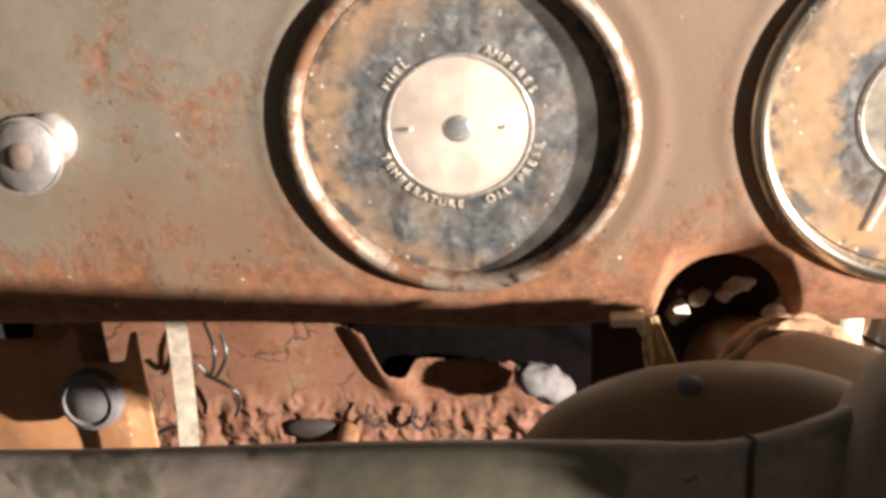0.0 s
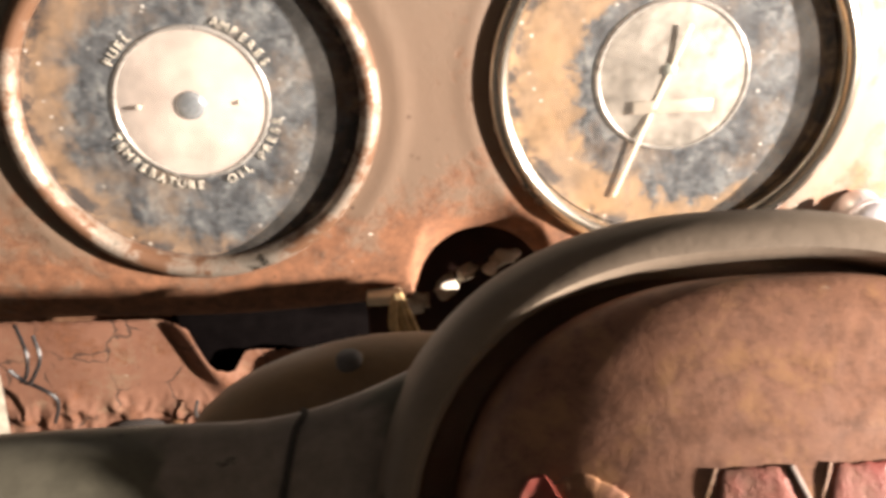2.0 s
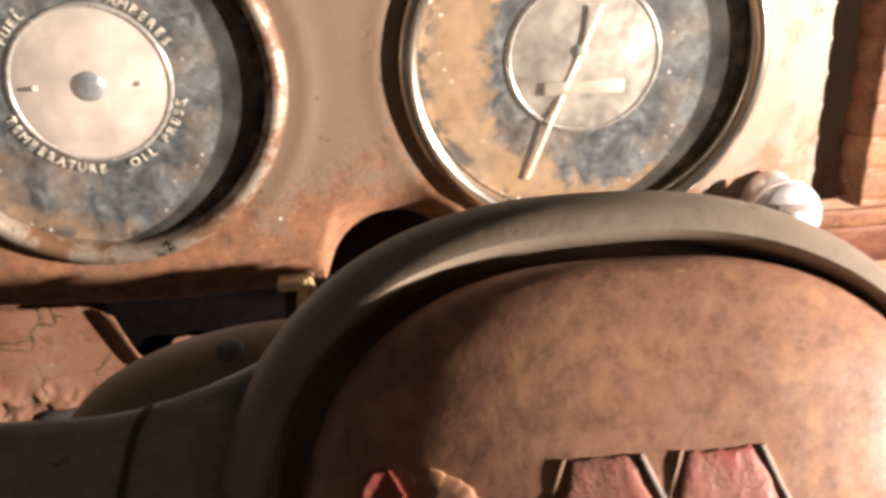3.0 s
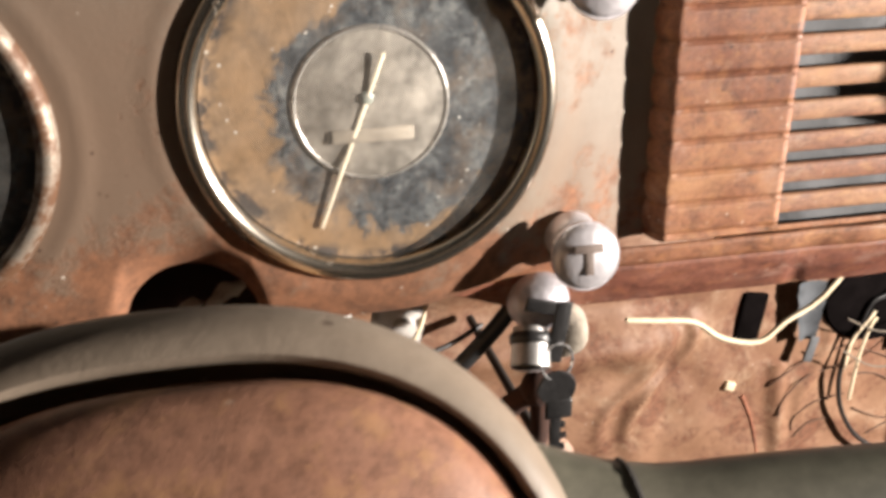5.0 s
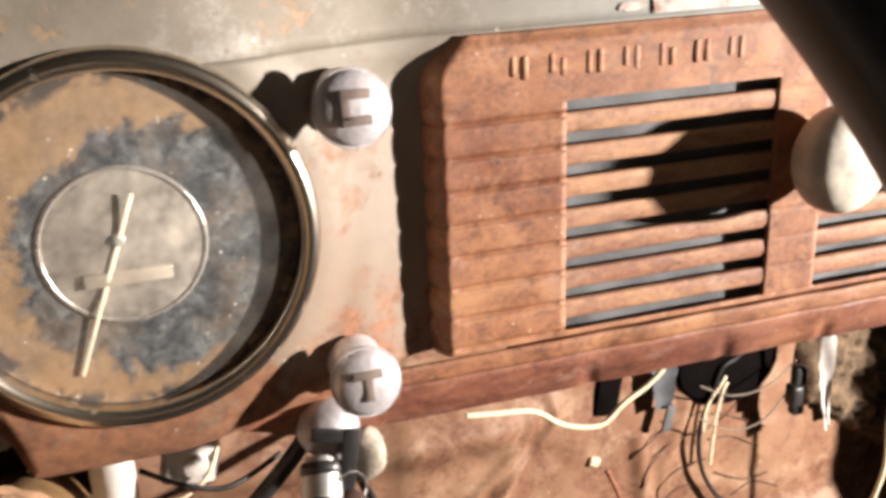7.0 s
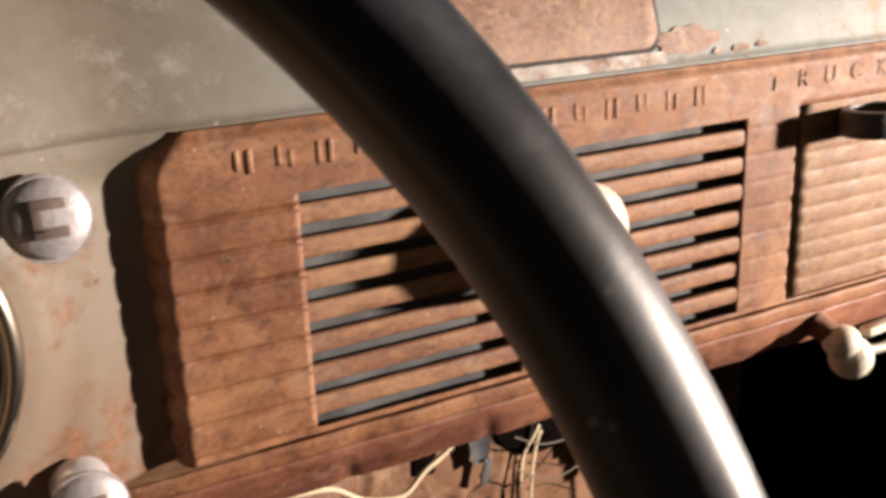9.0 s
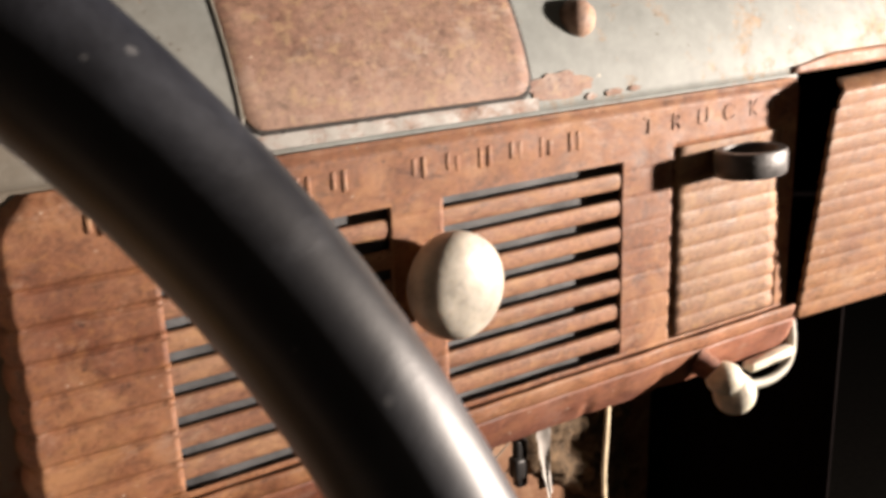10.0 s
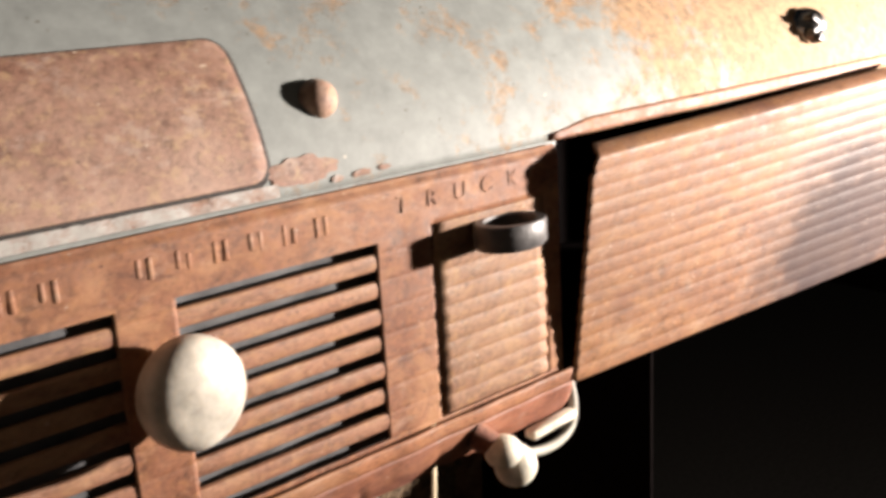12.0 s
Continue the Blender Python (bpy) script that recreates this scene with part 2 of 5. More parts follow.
def bezel_material(name, clean):
    n = Net(name)
    pit = n.ramp(n.math("ADD", n.math("MULTIPLY", n.noise(32, 6, 0.65), 0.78), n.math("MULTIPLY", n.noise(300, 4, 0.6), 0.22)), (0.44 + clean, 0.0), (0.62 + clean, 1.0))
    col = n.mix(pit, (0.62, 0.56, 0.47), (0.125, 0.062, 0.032))
    return n.finish(col, n.ramp(pit, (0.0, 0.24), (1.0, 0.62)), n.ramp(pit, (0.0, 1.0), (1.0, 0.2)), pit, 0.00012)


def dial_material(name, middle, inner, outer, rim):
    """A blackened, blue-grey mottled dial, eaten by rust in a ragged ring; middle shifts the dark blotch."""
    n = Net(name)
    flat = n.scaled((1, 0, 1))
    away = n.add("ShaderNodeVectorMath")
    away.operation = "DISTANCE"
    n.link(flat, away.inputs[0])
    away.inputs[1].default_value = (middle[0], 0, middle[1])
    length = n.add("ShaderNodeVectorMath")
    length.operation = "LENGTH"
    n.link(flat, length.inputs[0])
    wob = n.math("ADD", n.math("MULTIPLY", n.math("SUBTRACT", n.noise(42, 8, 0.72, warp=0.5), 0.5), 0.045), n.math("MULTIPLY", n.math("SUBTRACT", n.noise(210, 5, 0.7), 0.5), 0.010))
    mask = n.ramp(n.math("MULTIPLY", n.math("ADD", away.outputs["Value"], wob), 10.0), (inner * 10, 0.0), (outer * 10, 0.95))
    tone = n.ramp(n.noise(85, 9, 0.8, warp=0.3), (0.36, (0.012, 0.014, 0.018)), (0.48, (0.050, 0.057, 0.064)), (0.57, (0.115, 0.125, 0.128)), (0.70, (0.27, 0.27, 0.25)))
    blots = n.ramp(n.noise(200, 4, 0.6), (0.36, 0.75), (0.46, 0.0))
    tone = n.mix(blots, tone, (0.012, 0.014, 0.018))
    ochre = n.ramp(n.noise(26, 6, 0.7), (0.50, 0.0), (0.66, 0.55))
    tone = n.mix(ochre, tone, (0.20, 0.125, 0.065))
    edge = n.ramp(n.noise(60, 7, 0.72), (0.3, tuple(c * 0.5 for c in rim)), (0.55, rim), (0.75, tuple(min(1, c * 1.3) for c in rim)))
    col = n.mix(mask, tone, edge)
    crud = n.ramp(n.math("MULTIPLY", n.math("ADD", length.outputs["Value"], n.math("MULTIPLY", wob, 0.35)), 10.0), (0.555, 0.0), (0.590, 0.9))
    col = n.mix(n.math("MULTIPLY", crud, n.ramp(n.noise(75, 5, 0.7), (0.44, 0.0), (0.54, 1.0))), col, (0.018, 0.018, 0.022))
    white = n.math("MULTIPLY", n.ramp(n.spots(190), (0.06, 1.0), (0.16, 0.0)), n.ramp(n.noise(50, 3), (0.50, 0.0), (0.58, 1.0)))
    col = n.mix(white, col, (0.66, 0.64, 0.58))
    return n.finish(col, n.ramp(n.noise(90, 5), (0.3, 0.38), (0.7, 0.68)), 0.0, n.noise(200, 4), 0.0003)


def plain(name, colour, rough=0.5, metal=0.0, vary=0.25, scale=60, depth=0.0003, coat=0.0):
    n = Net(name)
    f = n.noise(scale, 5, 0.65)
    col = n.ramp(f, (0.3, tuple(c * (1 - vary) for c in colour)), (0.7, tuple(min(1, c * (1 + vary)) for c in colour)))
    return n.finish(col, n.ramp(f, (0.3, max(0.05, rough - 0.08)), (0.7, min(1, rough + 0.1))), metal, n.noise(scale * 4, 4), depth, coat)


CHROME = bezel_material("tarnished_chrome", -0.09)
CHROME_CLEAN = bezel_material("worn_bright_chrome", 0.15)
DIAL_GAUGE = dial_material("gauge_dial", (0.006, -0.002), 0.048, 0.060, (0.27, 0.17, 0.095))
DIAL_SPEED = dial_material("speedometer_dial", (0.009, -0.003), 0.0435, 0.048, (0.29, 0.185, 0.098))
DISC = plain("dusty_disc", (0.68, 0.59, 0.52), 0.42, 0.45, 0.22, 60, 0.0001)
DISC_GREY = plain("dusty_grey_disc", (0.36, 0.33, 0.285), 0.46, 0.45, 0.5, 90, 0.0001)
IVORY_PRINT = plain("ivory_print", (0.50, 0.46, 0.38), 0.7, 0, 0.7, 300)
RING = plain("clear_ring", (0.36, 0.34, 0.31), 0.26, 0.5, 0.2, 80)
NEEDLE = plain("cream_needle", (0.80, 0.72, 0.55), 0.5, 0, 0.1)
HUB_GREY = worn_paint("hub_grey_brown", (0.205, 0.160, 0.118), (0.270, 0.216, 0.166), (0.19, 0.095, 0.060), 0.28, 0.5)


def spoke_material():
    """Smooth olive-grey enamel with large peeled patches of pale mauve-grey and a few dark chips."""
    n = Net("spoke_grey_olive")
    tone = n.ramp(n.noise(24, 5, 0.6), (0.35, (0.100, 0.096, 0.070)), (0.65, (0.158, 0.146, 0.110)))
    peel = n.ramp(n.noise(17, 5, 0.55, (0.8, 1, 1), 0.3), (0.545, 0.0), (0.570, 0.9))
    pale = n.ramp(n.noise(60, 5, 0.6), (0.3, (0.225, 0.188, 0.160)), (0.7, (0.300, 0.252, 0.220)))
    col = n.mix(peel, tone, pale)
    chips = n.ramp(n.noise(75, 6, 0.7, (0.5, 1, 1)), (0.625, 0.0), (0.650, 0.85))
    col = n.mix(chips, col, (0.050, 0.047, 0.040))
    grime = n.ramp(n.noise(210, 5, 0.7), (0.35, 0.72), (0.6, 1.0))
    col = n.mix(1.0, col, grime, "MULTIPLY")
    return n.finish(col, n.mix(peel, (0.40, 0.40, 0.40), (0.62, 0.62, 0.62)), 0.0, n.math("SUBTRACT", n.math("MULTIPLY", n.noise(180, 4), 0.3), peel), 0.00010)


SPOKE_GREY = spoke_material()


def rim_material():
    """Black moulded rim, dusty in patches and flecked; the dust's blue tint paints in a cold sheen."""
    n = Net("black_wheel_plastic")
    dust = n.ramp(n.noise(16, 8, 0.7, warp=0.5), (0.47, 0.0), (0.70, 0.40))
    col = n.mix(dust, (0.010, 0.011, 0.016), (0.064, 0.074, 0.102))
    flecks = n.math("MULTIPLY", n.ramp(n.spots(120), (0.05, 0.8), (0.16, 0.0)), n.ramp(n.noise(35, 4), (0.50, 0.0), (0.58, 0.8)))
    col = n.mix(flecks, col, (0.34, 0.34, 0.34))
    n.bsdf.inputs["Specular IOR Level"].default_value = 1.0
    return n.finish(col, n.ramp(dust, (0.0, 0.36), (0.5, 0.52)), 0.0, n.noise(160, 4), 0.00006)


RUBBER = rim_material()
KNOB_METAL = plain("pale_knob_metal", (0.62, 0.59, 0.61), 0.36, 0.5, 0.12, 90)
KNOB_INSET = plain("knob_letter_inset", (0.17, 0.13, 0.11), 0.6)
CREAM = plain("cream_ball", (0.55, 0.51, 0.44), 0.36, 0, 0.45, 38)
IVORY_KNOB = plain("ivory_knob", (0.66, 0.61, 0.51), 0.4, 0, 0.30, 90)
for m in (CREAM, IVORY_KNOB):
    node = m.node_tree.nodes["Principled BSDF"]
    node.inputs["Subsurface Weight"].default_value, node.inputs["Subsurface Scale"].default_value = 0.35, 0.004
    node.inputs["Subsurface Radius"].default_value = (1.0, 0.8, 0.6)
BLACK = plain("black_plastic", (0.022, 0.021, 0.021), 0.35, 0, 0.3)
WORN_CHROME = plain("worn_chrome", (0.56, 0.54, 0.52), 0.40, 0.75, 0.3)
BRIGHT = plain("bright_metal", (0.75, 0.73, 0.72), 0.22, 1.0, 0.1)
DARK = plain("dark_cavity_metal", (0.03, 0.025, 0.022), 0.8)
BACKING = plain("grey_backing", (0.085, 0.087, 0.092), 0.7, 0, 0.3, 70)
COLUMN = plain("tan_column_paint", (0.215, 0.128, 0.058), 0.5, 0, 0.3, 30)
TUFT = plain("frayed_yarn", (0.48, 0.33, 0.16), 0.9, 0, 0.45, 260)
CLOTH = plain("frayed_cloth", (0.36, 0.215, 0.125), 0.9, 0, 0.35, 150)
WIRE = plain("cream_wire", (0.66, 0.55, 0.38), 0.6, 0, 0.2)
GREY_ROD = plain("grey_tube", (0.48, 0.45, 0.42), 0.5, 0, 0.2)
STRIP = plain("dirty_strip", (0.52, 0.46, 0.37), 0.6, 0, 0.4, 60)
LOCK_METAL = plain("dull_lock_metal", (0.40, 0.38, 0.40), 0.42, 0.5, 0.35, 90)
CLOTH_GREY = plain("soiled_cloth", (0.30, 0.26, 0.21), 0.85, 0, 0.5, 160)
LUMP = plain("grey_putty", (0.13, 0.125, 0.125), 0.7, 0, 0.35, 50)
BRACKET_GREY = plain("dull_grey_steel", (0.075, 0.080, 0.088), 0.7, 0.2, 0.35, 40)
INSULATION = plain("brown_insulation", (0.11, 0.072, 0.042), 0.95, 0, 0.7, 60, 0.002)
# dark brown of the shaded gaps under the dash, shade put into the colour
SHADE_BROWN = plain("shade_brown", (0.045, 0.018, 0.011), 0.9, 0, 0.5, 40)
STRAY_LIGHT = plain("dull_grey_wire", (0.16, 0.13, 0.10), 0.8)
# near-black that stands for shade in holes, boxes and the cab side
SHADE_BLACK = plain("shade_black", (0.005, 0.004, 0.004), 0.95)
SHADE_BLACK.node_tree.nodes["Principled BSDF"].inputs["Specular IOR Level"].default_value = 0.0
RED = worn_paint("worn_red_enamel", (0.27, 0.050, 0.038), (0.34, 0.085, 0.062), (0.24, 0.115, 0.075), 0.80, 0.5)


def glass_material():
    n = Net("gauge_glass")
    n.tree.nodes.remove(n.bsdf)
    clear, gloss, dust, mix, mix2 = (n.add("ShaderNodeBsdf" + k) for k in ("Transparent", "Glossy", "Diffuse")), None, None, None, None
    clear, gloss, dust = clear
    gloss.inputs["Roughness"].default_value = 0.12
    dust.inputs["Color"].default_value = (0.66, 0.63, 0.58, 1)
    mix, mix2 = n.add("ShaderNodeMixShader"), n.add("ShaderNodeMixShader")
    fres = n.add("ShaderNodeFresnel")
    fres.inputs[0].default_value = 1.45
    film = n.ramp(n.noise(45, 5, 0.6), (0.35, 0.028), (0.75, 0.12))
    n.link(film, mix.inputs[0])
    n.link(clear.outputs[0], mix.inputs[1])
    n.link(dust.outputs[0], mix.inputs[2])
    n.link(fres.outputs[0], mix2.inputs[0])
    n.link(mix.outputs[0], mix2.inputs[1])
    n.link(gloss.outputs[0], mix2.inputs[2])
    n.link(mix2.outputs[0], n.tree.nodes["Material Output"].inputs[0])
    return n.mat


GLASS = glass_material()

# ---- builders ----
ORIGIN = {}


def thing(name, at, label, category, group="", kind=""):
    ob = new(name)
    ob.empty_display_size = 0.02
    ob.location = at
    ORIGIN[ob] = Vector(at)
    return tagged(ob, label, category, group, kind)


def part(name, bm, material, parent=None, label="", smooth=True, kind=""):
    """Links a bmesh, given in world metres, as one mesh object under a thing or a part."""
    at = ORIGIN.get(parent, Vector((0, 0, 0)))
    bmesh.ops.transform(bm, matrix=Matrix.Translation(-at), verts=bm.verts)
    bmesh.ops.recalc_face_normals(bm, faces=bm.faces)
    if any(e.is_boundary for e in bm.edges) and sum(f.normal.y * f.calc_area() for f in bm.faces) > 0:
        bmesh.ops.reverse_faces(bm, faces=bm.faces)
    me = bpy.data.meshes.new(name)
    bm.to_mesh(me)
    bm.free()
    me.materials.append(material)
    ob = new(name, me)
    if smooth:
        me.polygons.foreach_set("use_smooth", [True] * len(me.polygons))
        me.set_sharp_from_angle(angle=radians(50))
    ob.parent = parent
    ORIGIN[ob] = at
    return tagged(ob, label, kind=kind)


def solid(name, bm, material, label, category, kind="", group="", smooth=True):
    """A thing that is one mesh, in world metres."""
    return tagged(part(name, bm, material, None, label, smooth, kind), category=category, group=group)


def merge(*bms):
    out = bmesh.new()
    for b in bms:
        me = bpy.data.meshes.new("tmp")
        b.to_mesh(me)
        b.free()
        out.from_mesh(me)
        bpy.data.meshes.remove(me)
    return out


def box(x0, x1, y0, y1, z0, z1, bevel=0.0, segments=2):
    bm = bmesh.new()
    bmesh.ops.create_cube(bm, size=1)
    bmesh.ops.transform(bm, matrix=Matrix.LocRotScale(((x0 + x1) / 2, (y0 + y1) / 2, (z0 + z1) / 2), None, (x1 - x0, y1 - y0, z1 - z0)), verts=bm.verts)
    if bevel:
        bmesh.ops.bevel(bm, geom=bm.edges[:], offset=bevel, segments=segments, affect="EDGES", profile=0.5)
    return bm


def moved(bm, m):
    bmesh.ops.transform(bm, matrix=m, verts=bm.verts)
    return bm


def lathe(profile, steps=48, closed=False):
    """Turns (radius, depth) points round the y axis; depth grows into the dashboard."""
    bm = bmesh.new()
    rings = []
    for r, y in profile:
        if r < 1e-6:
            rings.append([bm.verts.new((0, y, 0))])
        else:
            rings.append([bm.verts.new((r * math.cos(a), y, r * math.sin(a))) for a in np.linspace(0, 2 * math.pi, steps, endpoint=False)])
    pairs = list(zip(rings, rings[1:])) + ([(rings[-1], rings[0])] if closed else [])
    for a, b in pairs:
        for i in range(steps):
            j = (i + 1) % steps
            if len(a) == 1 and len(b) == 1:
                continue
            if len(a) == 1:
                bm.faces.new((a[0], b[i], b[j]))
            elif len(b) == 1:
                bm.faces.new((a[i], b[0], a[j]))
            else:
                bm.faces.new((a[i], b[i], b[j], a[j]))
    return bm


def tube(points, radius, steps=10, taper=None, caps=True, smooth=4):
    """A round bar along a smooth line through the points."""
    pts = [Vector(p) for p in points]
    line = []
    for i in range(len(pts) - 1):
        p0, p1, p2, p3 = pts[max(i - 1, 0)], pts[i], pts[i + 1], pts[min(i + 2, len(pts) - 1)]
        for s in range(smooth):
            t = s / smooth
            line.append(0.5 * ((2 * p1) + (p2 - p0) * t + (2 * p0 - 5 * p1 + 4 * p2 - p3) * t * t + (3 * p1 - p0 - 3 * p2 + p3) * t ** 3))
    line.append(pts[-1])
    bm = bmesh.new()
    rings, side = [], None
    for i, p in enumerate(line):
        way = (line[min(i + 1, len(line) - 1)] - line[max(i - 1, 0)]).normalized()
        side = way.orthogonal().normalized() if side is None else (side - way * side.dot(way)).normalized()
        other = way.cross(side)
        r = radius if taper is None else radius + (taper - radius) * i / (len(line) - 1)
        rings.append([bm.verts.new(p + r * (math.cos(a) * side + math.sin(a) * other)) for a in np.linspace(0, 2 * math.pi, steps, endpoint=False)])
    for a, b in zip(rings, rings[1:]):
        for i in range(steps):
            bm.faces.new((a[i], a[(i + 1) % steps], b[(i + 1) % steps], b[i]))
    if caps:
        bm.faces.new(rings[0])
        bm.faces.new(rings[-1][::-1])
    return bm


def sheet(us, vs, at, keep=lambda u, v: True):
    """A grid surface: at(u, v) gives the place; cells whose middle keep() refuses are left open."""
    bm = bmesh.new()
    grid = [[bm.verts.new(at(u, v)) for v in vs] for u in us]
    for i in range(len(us) - 1):
        for j in range(len(vs) - 1):
            if keep((us[i] + us[i + 1]) / 2, (vs[j] + vs[j + 1]) / 2):
                bm.faces.new((grid[i][j], grid[i + 1][j], grid[i + 1][j + 1], grid[i][j + 1]))
    bmesh.ops.delete(bm, geom=[v for v in bm.verts if not v.link_faces], context="VERTS")
    return bm


def thicken(ob, depth, offset=-1.0):
    m = ob.modifiers.new("thickness", "SOLIDIFY")
    m.thickness, m.offset = depth, offset
    return ob


def lettering(text, size, depth, m):
    """Raised letters in the built-in font, as a bmesh; they read in the local x, z plane, facing -y."""
    cu = bpy.data.curves.new("letters", "FONT")
    cu.body, cu.size, cu.extrude, cu.align_x, cu.align_y = text, size, depth, "CENTER", "CENTER"
    ob = new("letters", cu)
    me = bpy.data.meshes.new_from_object(ob.evaluated_get(bpy.context.evaluated_depsgraph_get()))
    bpy.data.objects.remove(ob)
    bm = bmesh.new()
    bm.from_mesh(me)
    bpy.data.meshes.remove(me)
    bpy.data.curves.remove(cu)
    return moved(bm, m @ Matrix.Rotation(radians(90), 4, "X"))


def curled_plate(x0, x1, z0, z1, y):
    """A ragged flat tab that narrows downwards."""
    def at(u, v):
        w = (1 - 0.45 * (1 - v) ** 2) * (1 + 0.16 * noise.noise(Vector((v * 7, u, 3))))
        return (0.5 * (x0 + x1) + (u - 0.5) * (x1 - x0) * w, y + 0.006 * math.sin(3 * u) + 0.004 * v, z0 + (z1 - z0) * v)
    bm = sheet([*np.linspace(0, 1, 8)], [*np.linspace(0, 1, 24)], at)
    return bm


def frayed_band(half, length):
    """A hanging cloth band, uneven along its edges and wavy."""
    return sheet([*np.linspace(-1, 1, 7)], [*np.linspace(0, 1, 30)], lambda u, v: (half * u * (1 + 0.25 * noise.noise(Vector((v * 12, u, 1)))), 0.006 * math.sin(5 * v + u), length * (v - 0.5)))


def smoothstep(a, b, x):
    t = min(1, max(0, (x - a) / (b - a)))
    return t * t * (3 - 2 * t)


# ---- dashboard ----
GAUGES = {"gauge": Vector((0.041, -0.0137, 0.598)), "speedometer": Vector((0.2190, -0.0132, 0.599))}
FACE_TOP, PITCH = 0.660, 0.01377


def dash_bottom(x):
    z = 0.511 + 0.014 * smoothstep(0.225, 0.300, x)
    z -= 0.003 * math.exp(-(((x - 0.045) / 0.05) ** 2))
    arch = 1 - ((x - 0.146) / 0.027) ** 2
    return z + (0.030 * math.sqrt(arch) if arch > 0 else 0)


def face_y(x, z):
    return -0.0165 + 0.0075 * smoothstep(0.235, 0.285, x) + 0.0145 * smoothstep(0.262, 0.340, x) + 0.0065 * smoothstep(0.302, 0.336, x) * (1 - smoothstep(0.36, 0.38, x)) * (1 - smoothstep(0.640, 0.656, z))


def dash_y(x, z):
    y = face_y(x, z)
    for c in GAUGES.values():
        r = math.hypot(x - c.x, z - c.z)
        y -= 0.0005 * math.exp(-(((r - 0.0765) / 0.0035) ** 2)) + 0.0060 * (1 - smoothstep(0.070, 0.090, r)) * smoothstep(0.235, 0.285, x)
    low = z - dash_bottom(x)
    if low < 0.022 and x < 0.29:
        y += 0.0085 * (1 - low / 0.022) ** 2.2 * (1 - smoothstep(0.24, 0.29, x))
    if z > FACE_TOP - 0.012:
        y += 5.2 * (z - FACE_TOP + 0.012) ** 2
    return y + 0.0006 * noise.noise(Vector((x * 22, z * 22, 0)))


def dash_open(x, z):
    if any(math.hypot(x - c.x, z - c.z) < 0.064 for c in GAUGES.values()):
        return False
    if 0.385 < x < 0.752 and 0.524 < z < 0.636:
        return False
    return not (0.762 < x < 1.17 and z < 0.664)


dashboard = thing("dashboard", (0.35, 0, 0.5), "rusty old truck dashboard in worn grey-olive paint", "dashboard")
xs = sorted({round(v, 5) for v in [*np.arange(-0.34, -0.15, 0.01), *np.arange(-0.15, 0.34, 0.0025), *np.arange(0.34, 1.275, 0.006), 0.762, 1.17]})
ss = [*np.linspace(-0.10, 0, 5)[:-1], *np.linspace(0, 1, 76)]


def dash_point(x, s):
    b = dash_bottom(x)
    if s < 0:
        a = -s / 0.10 * 1.35
        return (x, dash_y(x, b) + 0.009 * (1 - math.cos(a)) + 0.004 * (a / 1.35), b - 0.0035 * math.sin(a))
    z = b + (FACE_TOP - b) * s
    return (x, dash_y(x, z), z)


def dash_keep(x, s):
    return dash_open(x, dash_bottom(x) + (FACE_TOP - dash_bottom(x)) * max(s, 0))


thicken(part("face_panel", sheet(xs, ss, dash_point, dash_keep), DASH, dashboard, "rust-blotched grey dash face"), 0.0018)
xs2 = [*np.arange(-0.34, 1.27, 0.01), 1.278]
zs2 = [*np.linspace(FACE_TOP, FACE_TOP + 0.10, 24)]


def cowl_point(x, z):
    return (x, dash_y(x, z), z)


thicken(part("upper_panel", sheet(xs2, zs2, cowl_point), COWL, dashboard, "pale chipped upper dash panel"), 0.0018)
ledge = sheet(xs2, [*np.linspace(0, 1, 10)], lambda x, s: (x, dash_y(x, FACE_TOP + 0.10) + 0.20 * s + 0.02 * s * (1 - s), FACE_TOP + 0.10 + 0.10 * s ** 0.6))
part("top_ledge", ledge, COWL, dashboard)


# rusty lip under the grille
def lip_point(x, s):
    z = 0.526 - 0.032 * s
    dent = 0.0012 * noise.noise(Vector((x * 40, 0, 3))) + sum(0.0016 * smoothstep(0.006, 0.0, abs(x - k - 0.008 * s)) * smoothstep(0.35, 0.8, s) for k in (0.402, 0.472, 0.527, 0.601, 0.655))
    return (x, -0.0040 + 0.011 * s ** 1.3 - 0.002 * math.sin(math.pi * min(1, s)) + dent, z + (0.0 if s < 1 else 0.002))


LIP_X = sorted({round(float(v), 5) for v in [*np.arange(0.238, 0.766, 0.004), *np.arange(0.390, 0.665, 0.002)]})
lip_at = lambda x, s: lip_point(x, s * (0.05 + 0.95 * smoothstep(0.238, 0.300, x)) + 0.34 * (1 - smoothstep(0.238, 0.300, x)))
thicken(part("lip_flange", sheet(LIP_X, [*np.linspace(0, 0.27, 5)], lambda x, s: lip_at(x, s) if s < 0.2 else Vector(lip_at(x, s)) + Vector((0, 0.0004, 0))), RUST, dashboard, "orange-brown rusty flange under the grille"), 0.002)
thicken(part("lower_lip", sheet(LIP_X, [*np.linspace(0.27, 1, 12)], lip_at), RUST_RED, dashboard, "dark red rusty lower lip"), 0.002)

